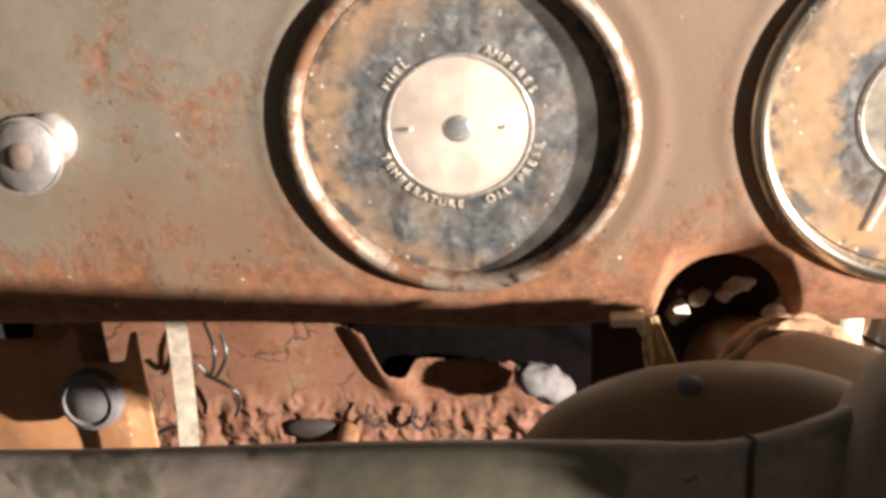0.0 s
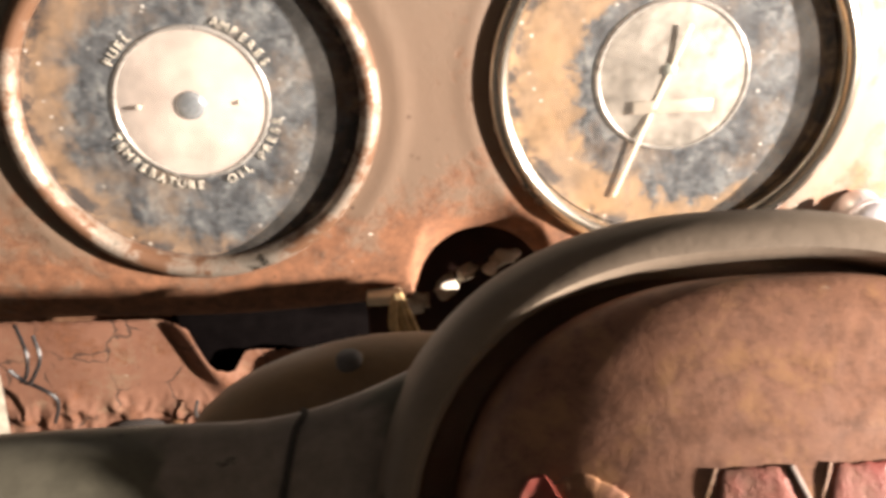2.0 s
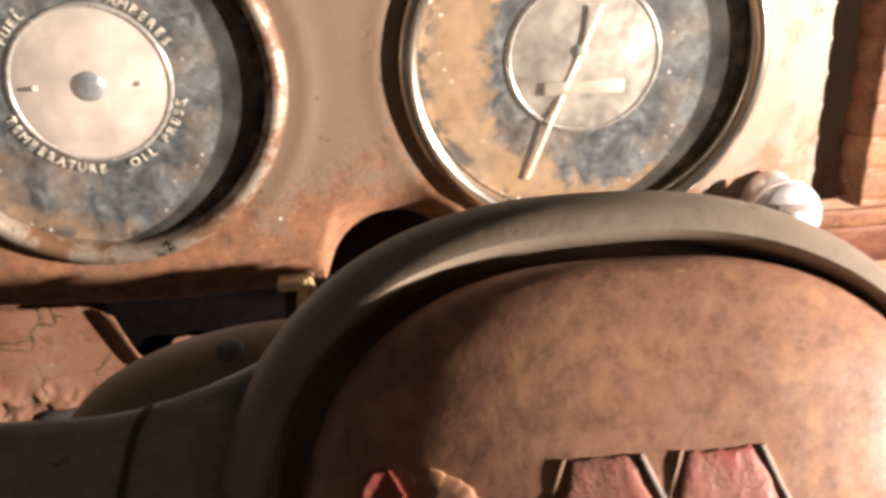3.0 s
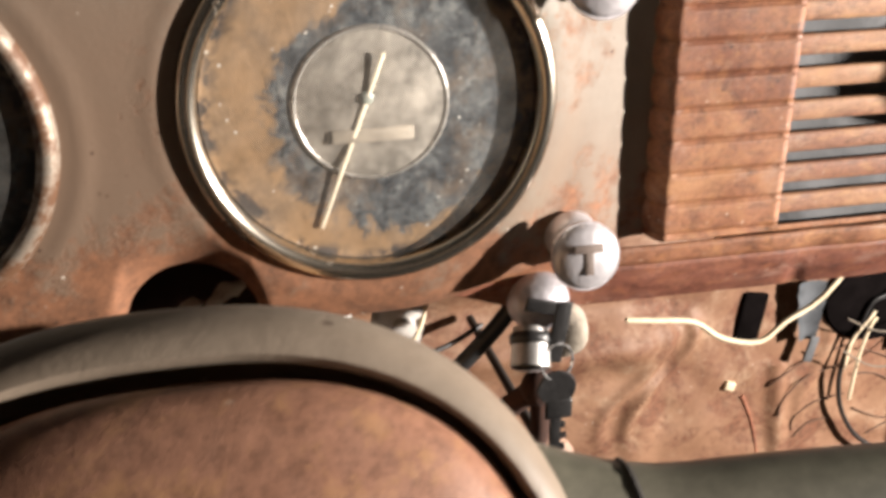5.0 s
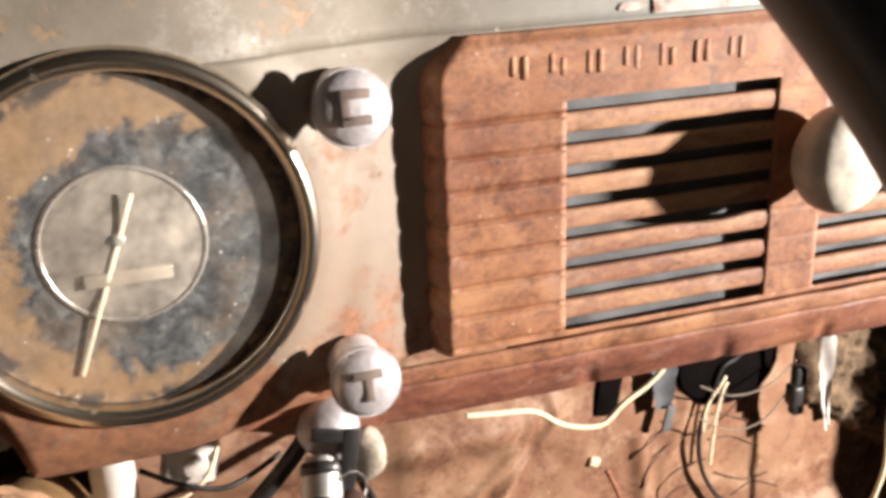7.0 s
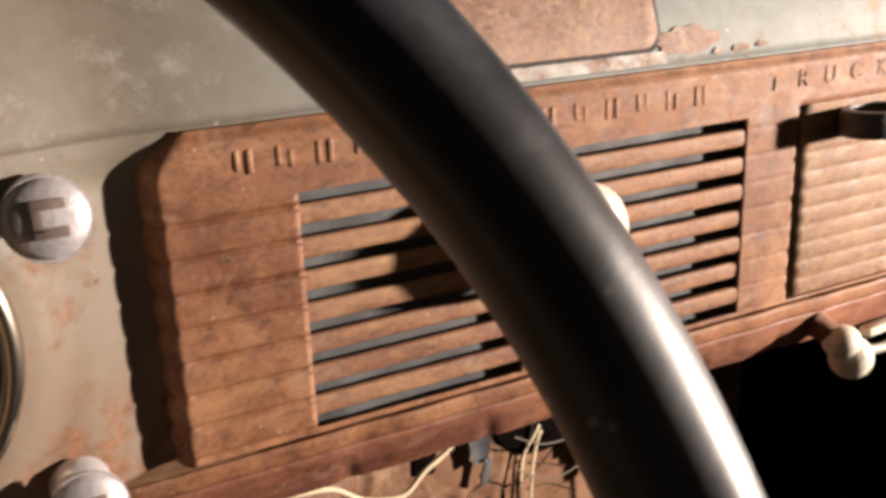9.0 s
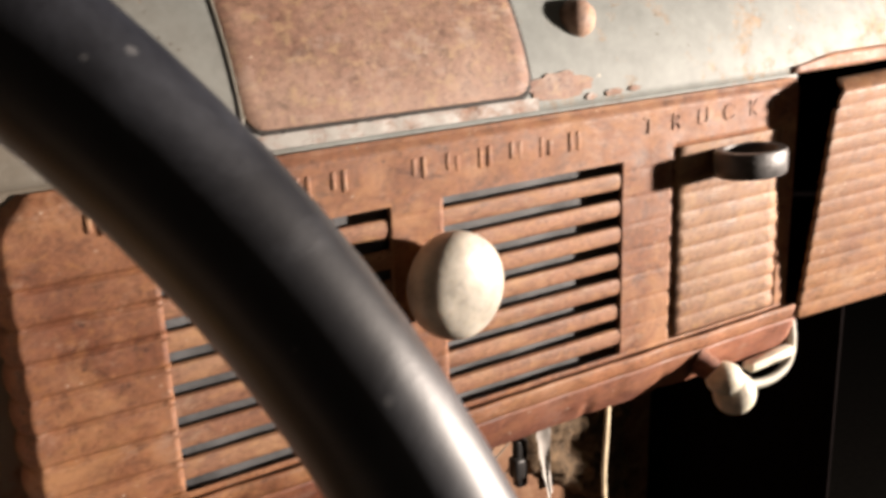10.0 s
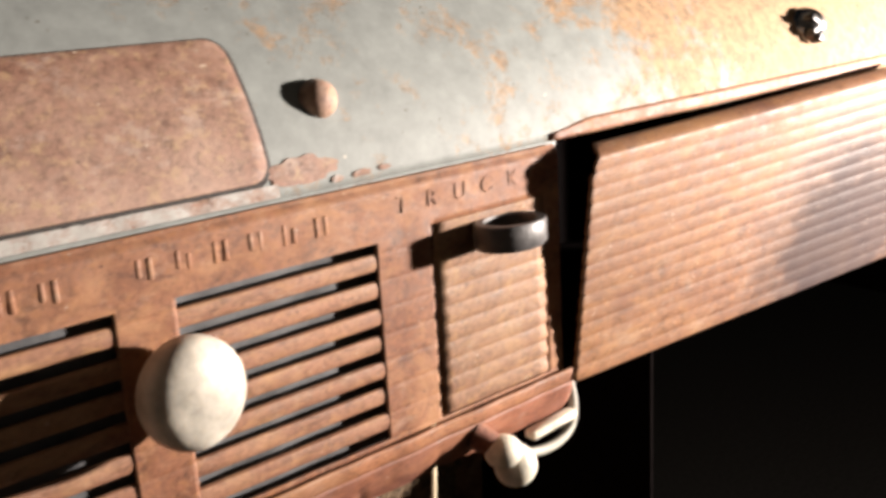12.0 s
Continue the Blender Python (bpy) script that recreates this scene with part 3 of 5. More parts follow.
# cover plate on the upper panel
def rounded(x0, x1, z0, z1, r, steps=6):
    out = []
    for cx, cz, a0 in ((x1 - r, z1 - r, 0), (x0 + r, z1 - r, 90), (x0 + r, z0 + r, 180), (x1 - r, z0 + r, 270)):
        for a in np.linspace(a0, a0 + 90, steps):
            out.append((cx + r * math.cos(radians(a)), cz + r * math.sin(radians(a))))
    dense = []
    for (ax, az), (bx, bz) in zip(out, out[1:] + out[:1]):
        k = max(1, math.ceil(math.hypot(bx - ax, bz - az) / 0.004))
        dense += [(ax + (bx - ax) * i / k, az + (bz - az) * i / k) for i in range(k)]
    return dense


def curved_plate(outline, lift, thick, rounding=0.0012):
    """A plate that lies on the upper panel: its outline is filled in rows and follows the curve."""
    bm = bmesh.new()
    x0, x1 = min(p[0] for p in outline), max(p[0] for p in outline)
    z0, z1 = min(p[1] for p in outline), max(p[1] for p in outline)
    cx, cz = (x0 + x1) / 2, (z0 + z1) / 2
    rings = []
    for k, (s, up) in enumerate(((1.0, 0.0), (1.0, thick - rounding), (0.985, thick), (0.9, thick), (0.8, thick), (0.65, thick), (0.5, thick), (0.35, thick), (0.2, thick), (0.08, thick))):
        ring = []
        for x, z in outline:
            px, pz = cx + (x - cx) * s, cz + (z - cz) * s
            ring.append(bm.verts.new((px, dash_y(px, pz) - lift - up, pz)))
        rings.append(ring)
    n = len(outline)
    for a, b in zip(rings, rings[1:]):
        for i in range(n):
            bm.faces.new((a[i], a[(i + 1) % n], b[(i + 1) % n], b[i]))
    bm.faces.new(rings[-1])
    return bm


part("cover_plate", curved_plate(rounded(0.437, 0.577, 0.668, 0.730, 0.009), 0.0002, 0.0011, 0.0006), RUST_LIGHT, dashboard, "rusty rounded blanking plate")
part("seam_groove", curved_plate(rounded(0.4366, 0.5795, 0.6655, 0.7304, 0.010), -0.0004, 0.0012), DARK, dashboard)
part("chipped_edge", tube([(0.4367 + 0.0002 * noise.noise(Vector((z * 300, 0, 0))), dash_y(0.4362, z) - 0.0004, z) for z in np.linspace(0.671, 0.728, 22)], 0.0006, 6, smooth=2), PALE_EDGE, dashboard, "pale chipped paint edge")


def ragged(cx, cz, a, b, seed, n=44):
    """An uneven closed outline, longer than high."""
    out = []
    for t in np.linspace(0, 2 * math.pi, n, endpoint=False):
        k = 1 + 0.32 * noise.noise(Vector((2.2 * math.cos(t), 2.2 * math.sin(t), seed))) + 0.12 * noise.noise(Vector((9 * math.cos(t), 9 * math.sin(t), seed)))
        out.append((cx + a * k * math.cos(t), cz + b * k * math.sin(t)))
    return out


part("rust_scab", curved_plate(ragged(0.594, 0.6700, 0.019, 0.0062, 3), 0.0, 0.0008, 0.0004), RUST_LIGHT, dashboard, "blistered rust scab beside the plate")
for cx, cz, a, b, seed in ((0.6265, 0.6640, 0.0055, 0.0016, 5), (0.6400, 0.6645, 0.0040, 0.0013, 8), (0.6120, 0.6635, 0.0035, 0.0016, 11), (0.4260, 0.6640, 0.0060, 0.0018, 14)):
    part("paint_flake", curved_plate(ragged(cx, cz, a, b, seed, 20), 0.0, 0.0007, 0.0003), SEAM, dashboard, "lifted flake of pale paint")
part("paint_seam", sheet([*np.arange(0.436, 0.581, 0.004)], [0, 0.5, 1], lambda x, s: (x, dash_y(x, 0.6605 + 0.0058 * s) - 0.0009 - 0.0006 * noise.noise(Vector((x * 160, s * 3, 0))), 0.6605 + 0.0058 * s)), SEAM, dashboard, "strip of pale cracked paint")

strip_z = lambda x, s: 0.6596 + (0.0040 + 0.0050 * smoothstep(0.757, 0.80, x)) * s + 0.006 * max(0.0, x - 0.77)
thicken(part("trim_strip", sheet([*np.arange(0.7575, 1.272, 0.008)], [0, 0.3, 0.7, 1], lambda x, s: (x, dash_y(x, strip_z(x, s)) - 0.0009 - 0.0003 * noise.noise(Vector((x * 60, s, 5))), strip_z(x, s))), RUST, dashboard, "rusty trim strip over the glove box"), 0.0022)

# ---- grille ----
GX0, GX1, GZ0, GZ1 = 0.336, 0.757, 0.5255, 0.6585
LEFT, RIGHT = (0.3945, 0.495), (0.5217, 0.627)
SLOT_Z = [0.6244 - PITCH * i for i in range(8)]
grille = thing("speaker_grille", (0.545, 0, 0.525), "rusty pressed-steel dash speaker grille with horizontal slots", "grille")


def grille_y(x, z):
    rib = 0.0
    if z < 0.632:
        f = ((z - SLOT_Z[0]) / PITCH) % 1.0
        rib = 0.0013 * max(0.0, 1 - min(f, 1 - f) * PITCH / 0.0015) + 0.0004 * (1 - math.sin(math.pi * f))
        rib *= smoothstep(GX0 + 0.001, GX0 + 0.014, x) * (1.0 if x < LEFT[0] else 0.12)
    d = x - GX0
    corner = 0.019
    if z > GZ1 - corner and d < corner:
        d = corner - math.hypot(corner - d, z - (GZ1 - corner))
    edge = 0.007
    bend, share = 0.0, 1.0
    if z > GZ1 - corner and x - GX0 < corner:
        share = smoothstep(0.0, 1.0, (corner - (x - GX0)) / max(1e-6, math.hypot(corner - (x - GX0), z - (GZ1 - corner))))
    if d < edge:
        bend = share * 0.018 * (1 - math.sqrt(max(0, 1 - (1 - max(d, 0) / edge) ** 2)))
    top = 0.003 * smoothstep(GZ1 - 0.006, GZ1, z)
    return rib + bend + top + 0.0004 * noise.noise(Vector((x * 60, z * 60, 7)))


gxs = sorted({round(float(v), 5) for v in [*np.linspace(GX0, GX0 + 0.024, 25), *np.arange(GX0 + 0.024, GX1, 0.004), *LEFT, *RIGHT, 0.6615, 0.7445, GX1]})
gzs = sorted({round(float(v), 5) for v in [*[SLOT_Z[7] + PITCH * k + d for k in range(8) for d in (-0.0015, -0.0007, 0.0007, 0.0015) if SLOT_Z[7] + PITCH * k + d > GZ0], *np.arange(SLOT_Z[7], 0.632, PITCH / 10), GZ0, 0.632, 0.640, 0.648, *np.linspace(0.6355, GZ1, 26), SLOT_Z[7], SLOT_Z[0] + 0.0055]})


def wave(x, z):
    f = ((z - SLOT_Z[0]) / PITCH) % 1.0
    return 0.0020 * (1 - abs(math.sin(math.pi * f)) ** 0.6) * (1 - smoothstep(GX0, GX0 + 0.016, x)) * (z < 0.634)


def grille_keep(x, z):
    if GX0 + 0.019 > x and z > GZ1 - 0.019 and math.hypot(GX0 + 0.019 - x, z - GZ1 + 0.019) > 0.0193:
        return False
    if 0.6615 < x < 0.7445 and 0.527 < z < 0.6335:
        return False
    return not (SLOT_Z[7] < z < SLOT_Z[0] + 0.0055 and any(a < x < b for a, b in (LEFT, RIGHT)))


thicken(part("grille_plate", sheet(gxs, gzs, lambda x, z: (x + wave(x, z), grille_y(x, z), z), grille_keep), RUST, grille), 0.0022)


def slat(x0, x1, z0, z1):
    """One bowed bar between two slots."""
    prof = [(0.5 * (1 - math.cos(a)), math.sin(a)) for a in np.linspace(0, math.pi, 9)]
    bm = bmesh.new()
    rings = []
    for x in (x0 - 0.001, x1 + 0.001):
        ring = [bm.verts.new((x + 0.0002 * math.sin(z0 * 900), 0.0014 - 0.0010 * b + 0.0004 * math.sin(z0 * 700 + x0 * 40), z0 + (z1 - z0) * a)) for a, b in prof]
        ring += [bm.verts.new((x, 0.0034, z1)), bm.verts.new((x, 0.0034, z0))]
        rings.append(ring)
    n = len(rings[0])
    for i in range(n):
        bm.faces.new((rings[0][i], rings[0][(i + 1) % n], rings[1][(i + 1) % n], rings[1][i]))
    bm.faces.new(rings[0])
    bm.faces.new(rings[1][::-1])
    return bm


for x0, x1 in (LEFT, RIGHT):
    for i in range(7):
        part("slat", slat(x0, x1, SLOT_Z[i + 1] + 0.0055, SLOT_Z[i]), RUST_SLAT, grille)
part("backing", sheet([*np.arange(0.37, 0.665, 0.004)], [*np.linspace(0.515, 0.655, 36)], lambda x, z: (x, 0.0086 + 0.0030 * smoothstep(0.50, 0.54, x) + 0.0016 * noise.noise(Vector((x * 45, z * 45, 1))), z)), BACKING, grille, "grey sheet behind the slots")
# worn raised maker's marks, as plain bars
for x0, step, count in ((0.3745, 0.0163, 7), (0.5105, 0.0172, 6)):
    for i in range(count):
        cx = x0 + step * i
        low, high = 0.0016 * (math.sin(i * 2.3 + x0) > 0.2), 0.0020 * (math.sin(i * 4.1 + 9 * x0) > 0.3)
        bars = [(cx - 0.0040, cx - 0.0014, 0.6398 + low, 0.6494), (cx + 0.0008, cx + 0.0036, 0.6398, 0.6494 - high)]
        part("emblem_bar", merge(*[box(a, b, -0.0005 - 0.0002 * math.sin(3 * i + k), 0.0025, c, d, 0.0008) for k, (a, b, c, d) in enumerate(bars)]), RUST_SLAT if i % 3 == 0 else RUST, grille)
for i, ch in enumerate("TRUCK"):
    part("letter", lettering(ch, 0.0125, 0.0012, pose(0.6445 + 0.0190 * i, 0.0007, 0.6455)), RUST, grille)

# ---- ashtray ----
ashtray = thing("ashtray", (0.703, 0, 0.528), "rusty ribbed dash ashtray front with a ring pull", "ashtray")


def ash_y(z):
    f = ((z - 0.5285) / 0.0098) % 1.0
    return -0.0012 + 0.0006 * (1 - abs(math.sin(math.pi * f)) ** 0.5)


thicken(part("front", sheet([*np.linspace(0.6632, 0.7430, 12)], [*np.arange(0.5285, 0.6325, 0.00098)], lambda x, z: (x + 0.0006 * math.sin(z * 641), ash_y(z), z)), RUST_TAN, ashtray), 0.003)
ring_m = pose(0.7045, -0.013, 0.6215)
ring = moved(lathe([(0.0205, -0.0068), (0.0218, -0.005), (0.0218, 0.005), (0.0205, 0.0068), (0.0160, 0.0068), (0.0148, 0.005), (0.0148, -0.005), (0.0160, -0.0068)], 40, True), ring_m @ pose(0, 0, 0, 90, 0, 0) @ Matrix.Diagonal((1, 1, 0.75, 1)))
part("ring_pull", ring, plain("worn_black_plastic", (0.085, 0.08, 0.08), 0.42, 0, 0.4), ashtray, "black plastic ring pull")

# ---- glove box ----
glove = thing("glove_box", (0.96, 0, 0.51), "rusty ribbed glove box door hanging slightly open", "glove box")


def glove_point(x, s):
    z = 0.5165 - 0.036 * (x - 0.77) + (0.1405 + 0.058 * (x - 0.77)) * s
    y = -0.0052 - 0.0172 * s
    f = (s * 15.5) % 1.0
    groove = 1 - abs(math.sin(math.pi * f)) ** 0.5
    y += (0.00042 + 0.00022 * noise.noise(Vector((x * 30, s * 9, 6)))) * groove
    d = min(x - 0.771, 1.168 - x)
    y += 0.0022 * (1 - math.sqrt(max(0, 1 - (1 - min(1, d / 0.0022)) ** 2)))
    x -= 0.0060 * (1 - smoothstep(0.79, 0.88, x))
    x += (0.0022 * groove - 0.0035) * (1 - smoothstep(0.771, 0.785, x))
    if s > 0.95:
        y += 0.012 * ((s - 0.95) / 0.05) ** 2
    return (x, y, z)


def glove_keep(x, s):
    """The upper corner beside the grille is rounded off."""
    return not (x < 0.787 and s > 0.9 and math.hypot(0.787 - x, (s - 0.9) * 0.140) > 0.0142)


thicken(part("door", sheet([0.771, 0.77103, 0.7711, 0.7713, 0.7717, 0.7722, 0.773, 0.774, 0.7755, *np.arange(0.7770, 0.7885, 0.001), *np.arange(0.79, 1.155, 0.02), *np.linspace(1.158, 1.168, 5)], [*np.linspace(0, 1, 160)], glove_point, glove_keep), RUST_DOOR, glove, "ribbed rusty door"), 0.0014)
# interior coloured black in place of the shade inside
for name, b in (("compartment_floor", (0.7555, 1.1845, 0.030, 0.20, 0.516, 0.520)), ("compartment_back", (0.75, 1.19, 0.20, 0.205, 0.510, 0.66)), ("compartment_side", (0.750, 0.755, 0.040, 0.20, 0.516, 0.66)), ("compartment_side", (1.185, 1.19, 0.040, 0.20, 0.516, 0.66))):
    part(name, box(*b), SHADE_BLACK, glove, "box interior coloured black for its shade")

# ---- gauges ----
def gauge(name, c, label, dial):
    g = thing(name, c, label, name)
    at = Matrix.Translation(c)
    R = 0.0680
    part("bezel", moved(lathe([(0.0616, 0.004), (0.0616, -0.0040), (0.0622, -0.0056), (0.0635, -0.0068), (0.0652, -0.0073), (0.0670, -0.0068), (0.0685, -0.0053), (0.0695, -0.0028), (0.0699, 0.0008), (0.0699, 0.008), (0.063, 0.008)], 96, True), at), CHROME if name == "gauge" else CHROME_CLEAN, g, "pitted tarnished chrome bezel")
    part("dial", moved(lathe([(0.0, 0.0), (0.02, 0.0), (0.04, 0.0), (0.0612, 0.0003)], 64), at), dial, g, "mottled rust-edged dial")
    part("case", moved(lathe([(0.0, 0.06), (0.045, 0.055), (0.055, 0.04), (0.060, 0.008)], 48), at), DARK, g)
    glass = part("lens", moved(lathe([(0.0, -0.0046), (0.02, -0.0044), (0.04, -0.0036), (0.0611, -0.0022)], 64), at), GLASS, g, "dusty glass lens")
    glass.visible_shadow = False
    part("centre_ring", moved(lathe([(0.0272, -0.0004), (0.0276, -0.0009), (0.0281, -0.0010), (0.0287, -0.0007), (0.0291, 0.0)], 72), at), RING, g)
    part("centre_disc", moved(lathe([(r, -0.0020 * (1 - (r / 0.0276) ** 2) - 0.0004) for r in np.linspace(0, 0.0274, 14)], 48), at), DISC if name == "gauge" else DISC_GREY, g, "dusty tan centre disc")
    return g, at


def arc_words(g, at, words, radius, size):
    for text, mid, turn in words:
        n = len(text)
        for i, ch in enumerate(text):
            if ch == " ":
                continue
            a = mid + turn * (i - (n - 1) / 2) * degrees_per(size, radius)
            ang = radians(a)
            spin = (a - 90) if turn < 0 else (a + 90)
            m = at @ pose(radius * math.cos(ang), -0.0006, radius * math.sin(ang)) @ Matrix.Rotation(-radians(spin), 4, "Y")
            part("letter", lettering(ch, size, 0.0003, m), IVORY_PRINT, g)


def degrees_per(size, radius):
    return math.degrees(0.80 * size / radius)


g1, at1 = gauge("gauge", GAUGES["gauge"], "old four-in-one gauge with blackened dial and tarnished bezel", DIAL_GAUGE)
arc_words(g1, at1, (("FUEL", 138, -1), ("AMPERES", 47, -1), ("TEMPERATURE", 235, 1), ("OIL PRESS", 318, 1)), 0.0318, 0.0047)
part("pivot", moved(lathe([(0.0, -0.0038), (0.003, -0.0035), (0.0052, -0.0028), (0.0060, -0.0012)], 24), at1), plain("blue_grey_pivot", (0.24, 0.27, 0.29), 0.22, 0.6), g1)
for dx in (-0.019, 0.018):
    part("rivet", moved(lathe([(0.0, -0.0030), (0.0008, -0.0028), (0.0011, -0.0010)], 10), at1 @ pose(dx, 0, 0.0)), IVORY_PRINT, g1)

g2, at2 = gauge("speedometer", GAUGES["speedometer"], "old round speedometer with rusted dial edge and long needle", DIAL_SPEED)
part("odometer_window", moved(box(-0.0150, 0.0150, -0.0026, -0.0004, -0.0135, -0.0085, 0.0003), at2), plain("pale_window", (0.44, 0.39, 0.32), 0.42, 0.3), g2)
part("needle", moved(box(-0.0008, 0.0008, -0.0031, -0.0026, -0.050, 0.021, 0.0002), at2 @ pose(-0.0026, 0, 0) @ Matrix.Rotation(radians(21.5), 4, "Y") @ Matrix.Rotation(radians(2.3), 4, "X")), NEEDLE, g2, "long cream needle")
part("pivot", moved(lathe([(0.0, -0.0034), (0.002, -0.0032), (0.0036, -0.0014)], 20), at2 @ pose(-0.0018, 0, 0.003)), plain("green_grey_pivot", (0.24, 0.255, 0.22), 0.4), g2)
for k, name in enumerate(("gauge", "speedometer")):
    c = GAUGES[name]
    solid("bezel_screw", moved(lathe([(0, -0.0014), (0.0012, -0.001), (0.0016, 0.0008)], 10), pose(c.x - 0.036, c.y - 0.0056, c.z - 0.0535)), BRIGHT, "tiny bright screw on the gauge bezel", "screw", group="gauge bezel screws")


# ---- pull knobs ----
def pull_knob(c, r, letter, label, base_y, metal=KNOB_METAL):
    """A thin domed button on a shaft; its face leans up a little."""
    k = thing("pull_knob", (c[0], base_y, c[2]), label, "knob", "dash pull knobs")
    at = Matrix.Translation(c) @ pose(0, 0, 0, -13, 0, 0)
    part("knob_cap", moved(lathe([(0, -0.0036), (r * 0.3, -0.0034), (r * 0.6, -0.0026), (r * 0.80, -0.0015), (r * 0.91, -0.0004), (r * 0.93, 0.0002), (r * 0.985, 0.0002), (r, 0.0010), (r, 0.0026), (r * 0.95, 0.0042), (r * 0.70, 0.0062), (r * 0.45, 0.0085), (0.0045, 0.012)], 48), at), metal, k)
    part("shaft", tube([(c[0], c[1] + 0.008, c[2]), (c[0], base_y + 0.004, c[2])], 0.0042, 16), GREY_ROD, k)
    part("collar", moved(lathe([(0.0045, -0.005), (0.0085, -0.005), (0.0105, -0.003), (0.0110, 0.004)], 28), Matrix.Translation((c[0], base_y, c[2]))), metal, k)
    if letter:
        w = r * 0.12
        if letter == "T":
            strokes = ((-r * 0.42, r * 0.42, r * 0.14, r * 0.14 + 2 * w), (-w, w, -r * 0.48, r * 0.15))
        else:
            strokes = ((-r * 0.36, r * 0.40, r * 0.20, r * 0.20 + 2 * w), (-r * 0.36, r * 0.40, -r * 0.44, -r * 0.44 + 2 * w), (-r * 0.36, -r * 0.36 + 2 * w, -r * 0.3, r * 0.3))
        part("letter", moved(merge(*[box(x0, x1, -0.0040, 0.0, z0, z1, 0.0002) for x0, x1, z0, z1 in strokes]), at), KNOB_INSET, k, "dark block letter")
    return k


pull_knob((0.2992, -0.0265, 0.5354), 0.0140, "T", "pale metal throttle pull knob marked T", -0.0095)
pull_knob((0.3013, -0.0262, 0.6418), 0.0143, "C", "pale metal choke pull knob marked C", -0.0095)
pull_knob((-0.1235, -0.0400, 0.5985), 0.0150, "", "round chrome pull knob with a dark centre", -0.0185, WORN_CHROME)
for k in [o for o in bpy.data.objects if o.get("label", "").startswith("round chrome")]:
    part("centre_cap", moved(lathe([(0, -0.0046), (0.004, -0.0043), (0.0066, -0.0026)], 20), Matrix.Translation((-0.1235, -0.0400, 0.5985)) @ pose(0, 0, 0, -13)), KNOB_INSET, k)

# ---- cream shift ball ----
ball = thing("pull_knob", (0.5149, 0.0, 0.5957), "large cream ball knob on a short dark stalk", "knob")
ball_at = pose(0.5149, -0.0190, 0.5957)
part("ball", moved(lathe([(0.0236 * math.sin(a) ** 0.72, -0.0130 * math.copysign(abs(math.cos(a)) ** 0.80, math.cos(a))) for a in np.linspace(0, math.pi * 0.92, 28)], 48), ball_at @ pose(0, 0, 0, -4, 0, 8)), CREAM, ball)
part("stalk", tube([(0.5149, -0.012, 0.5957), (0.5149, 0.004, 0.5957)], 0.0075, 16, 0.009), BLACK, ball, "black stalk")

# ---- screws on the upper panel ----
for x, z, r in ((0.402, 0.693, 0.0095), (0.6135, 0.699, 0.0100)):
    solid("dome_bolt", moved(lathe([(0, -0.0075), (r * 0.5, -0.0066), (r * 0.85, -0.0038), (r, 0.001)], 28), pose(x, dash_y(x, z), z, -12)), RUST_LIGHT, "rusty round-headed bolt on the upper dash", "bolt", group="upper dash bolts")
for x, z in ((0.402, 0.693),):
    part("rust_stain", curved_plate(ragged(x + 0.0015, z - 0.0005, 0.0122, 0.0115, 2), 0.0, 0.0004, 0.0002), COWL_RUST, dashboard, "rust stain round a bolt")
lamp = thing("chrome_button", (1.060, dash_y(1.060, 0.7), 0.700), "bright chrome star-cut button on the upper dash", "button")
lm = pose(1.060, dash_y(1.060, 0.700), 0.700, -12)
part("dome", moved(lathe([(0, -0.013), (0.006, -0.0122), (0.011, -0.0085), (0.0145, -0.002), (0.0155, 0.003)], 32), lm), BRIGHT, lamp)
for a in (200, 250, 300):
    part("slot", moved(box(-0.0026, 0.0026, -0.0125, -0.004, 0.003, 0.0135, 0.001), lm @ Matrix.Rotation(radians(a), 4, "Y")), BLACK, lamp)

# ---- steering wheel ----
HUB = Vector((0.164, -0.279, 0.604))
TILT = 0.54
WHEEL = Matrix(((1, 0, 0, HUB.x), (0, math.sin(TILT), -math.cos(TILT), HUB.y), (0, math.cos(TILT), math.sin(TILT), HUB.z), (0, 0, 0, 1)))
def tilted(at, tilt):
    return Matrix(((1, 0, 0, at[0]), (0, math.sin(tilt), -math.cos(tilt), at[1]), (0, math.cos(tilt), math.sin(tilt), at[2]), (0, 0, 0, 1)))


RIM_M = tilted((0.1594, -0.2647, 0.6000), 0.4445)
RIM_R, RIM_T = 0.2165, 0.0130
wheel = thing("steering_wheel", HUB, "old steering wheel with black rim and rusty horn cap", "steering wheel")


def torus(R, r, z, n=128, m=20):
    bm = bmesh.new()
    rings = []
    for a in np.linspace(0, 2 * math.pi, n, endpoint=False):
        rings.append([bm.verts.new(((R + r * math.cos(b)) * math.cos(a), (R + r * math.cos(b)) * math.sin(a), z + r * math.sin(b))) for b in np.linspace(0, 2 * math.pi, m, endpoint=False)])
    for i in range(n):
        a, b = rings[i], rings[(i + 1) % n]
        for j in range(m):
            bm.faces.new((a[j], b[j], b[(j + 1) % m], a[(j + 1) % m]))
    return bm


part("rim", moved(torus(0.2139, RIM_T, 0), RIM_M), RUBBER, wheel, "glossy black rim")
# lathe() turns round y with depth away from the viewer: turn it so that -y becomes the wheel's axis
AXIS = WHEEL @ pose(0, 0, 0, -90)
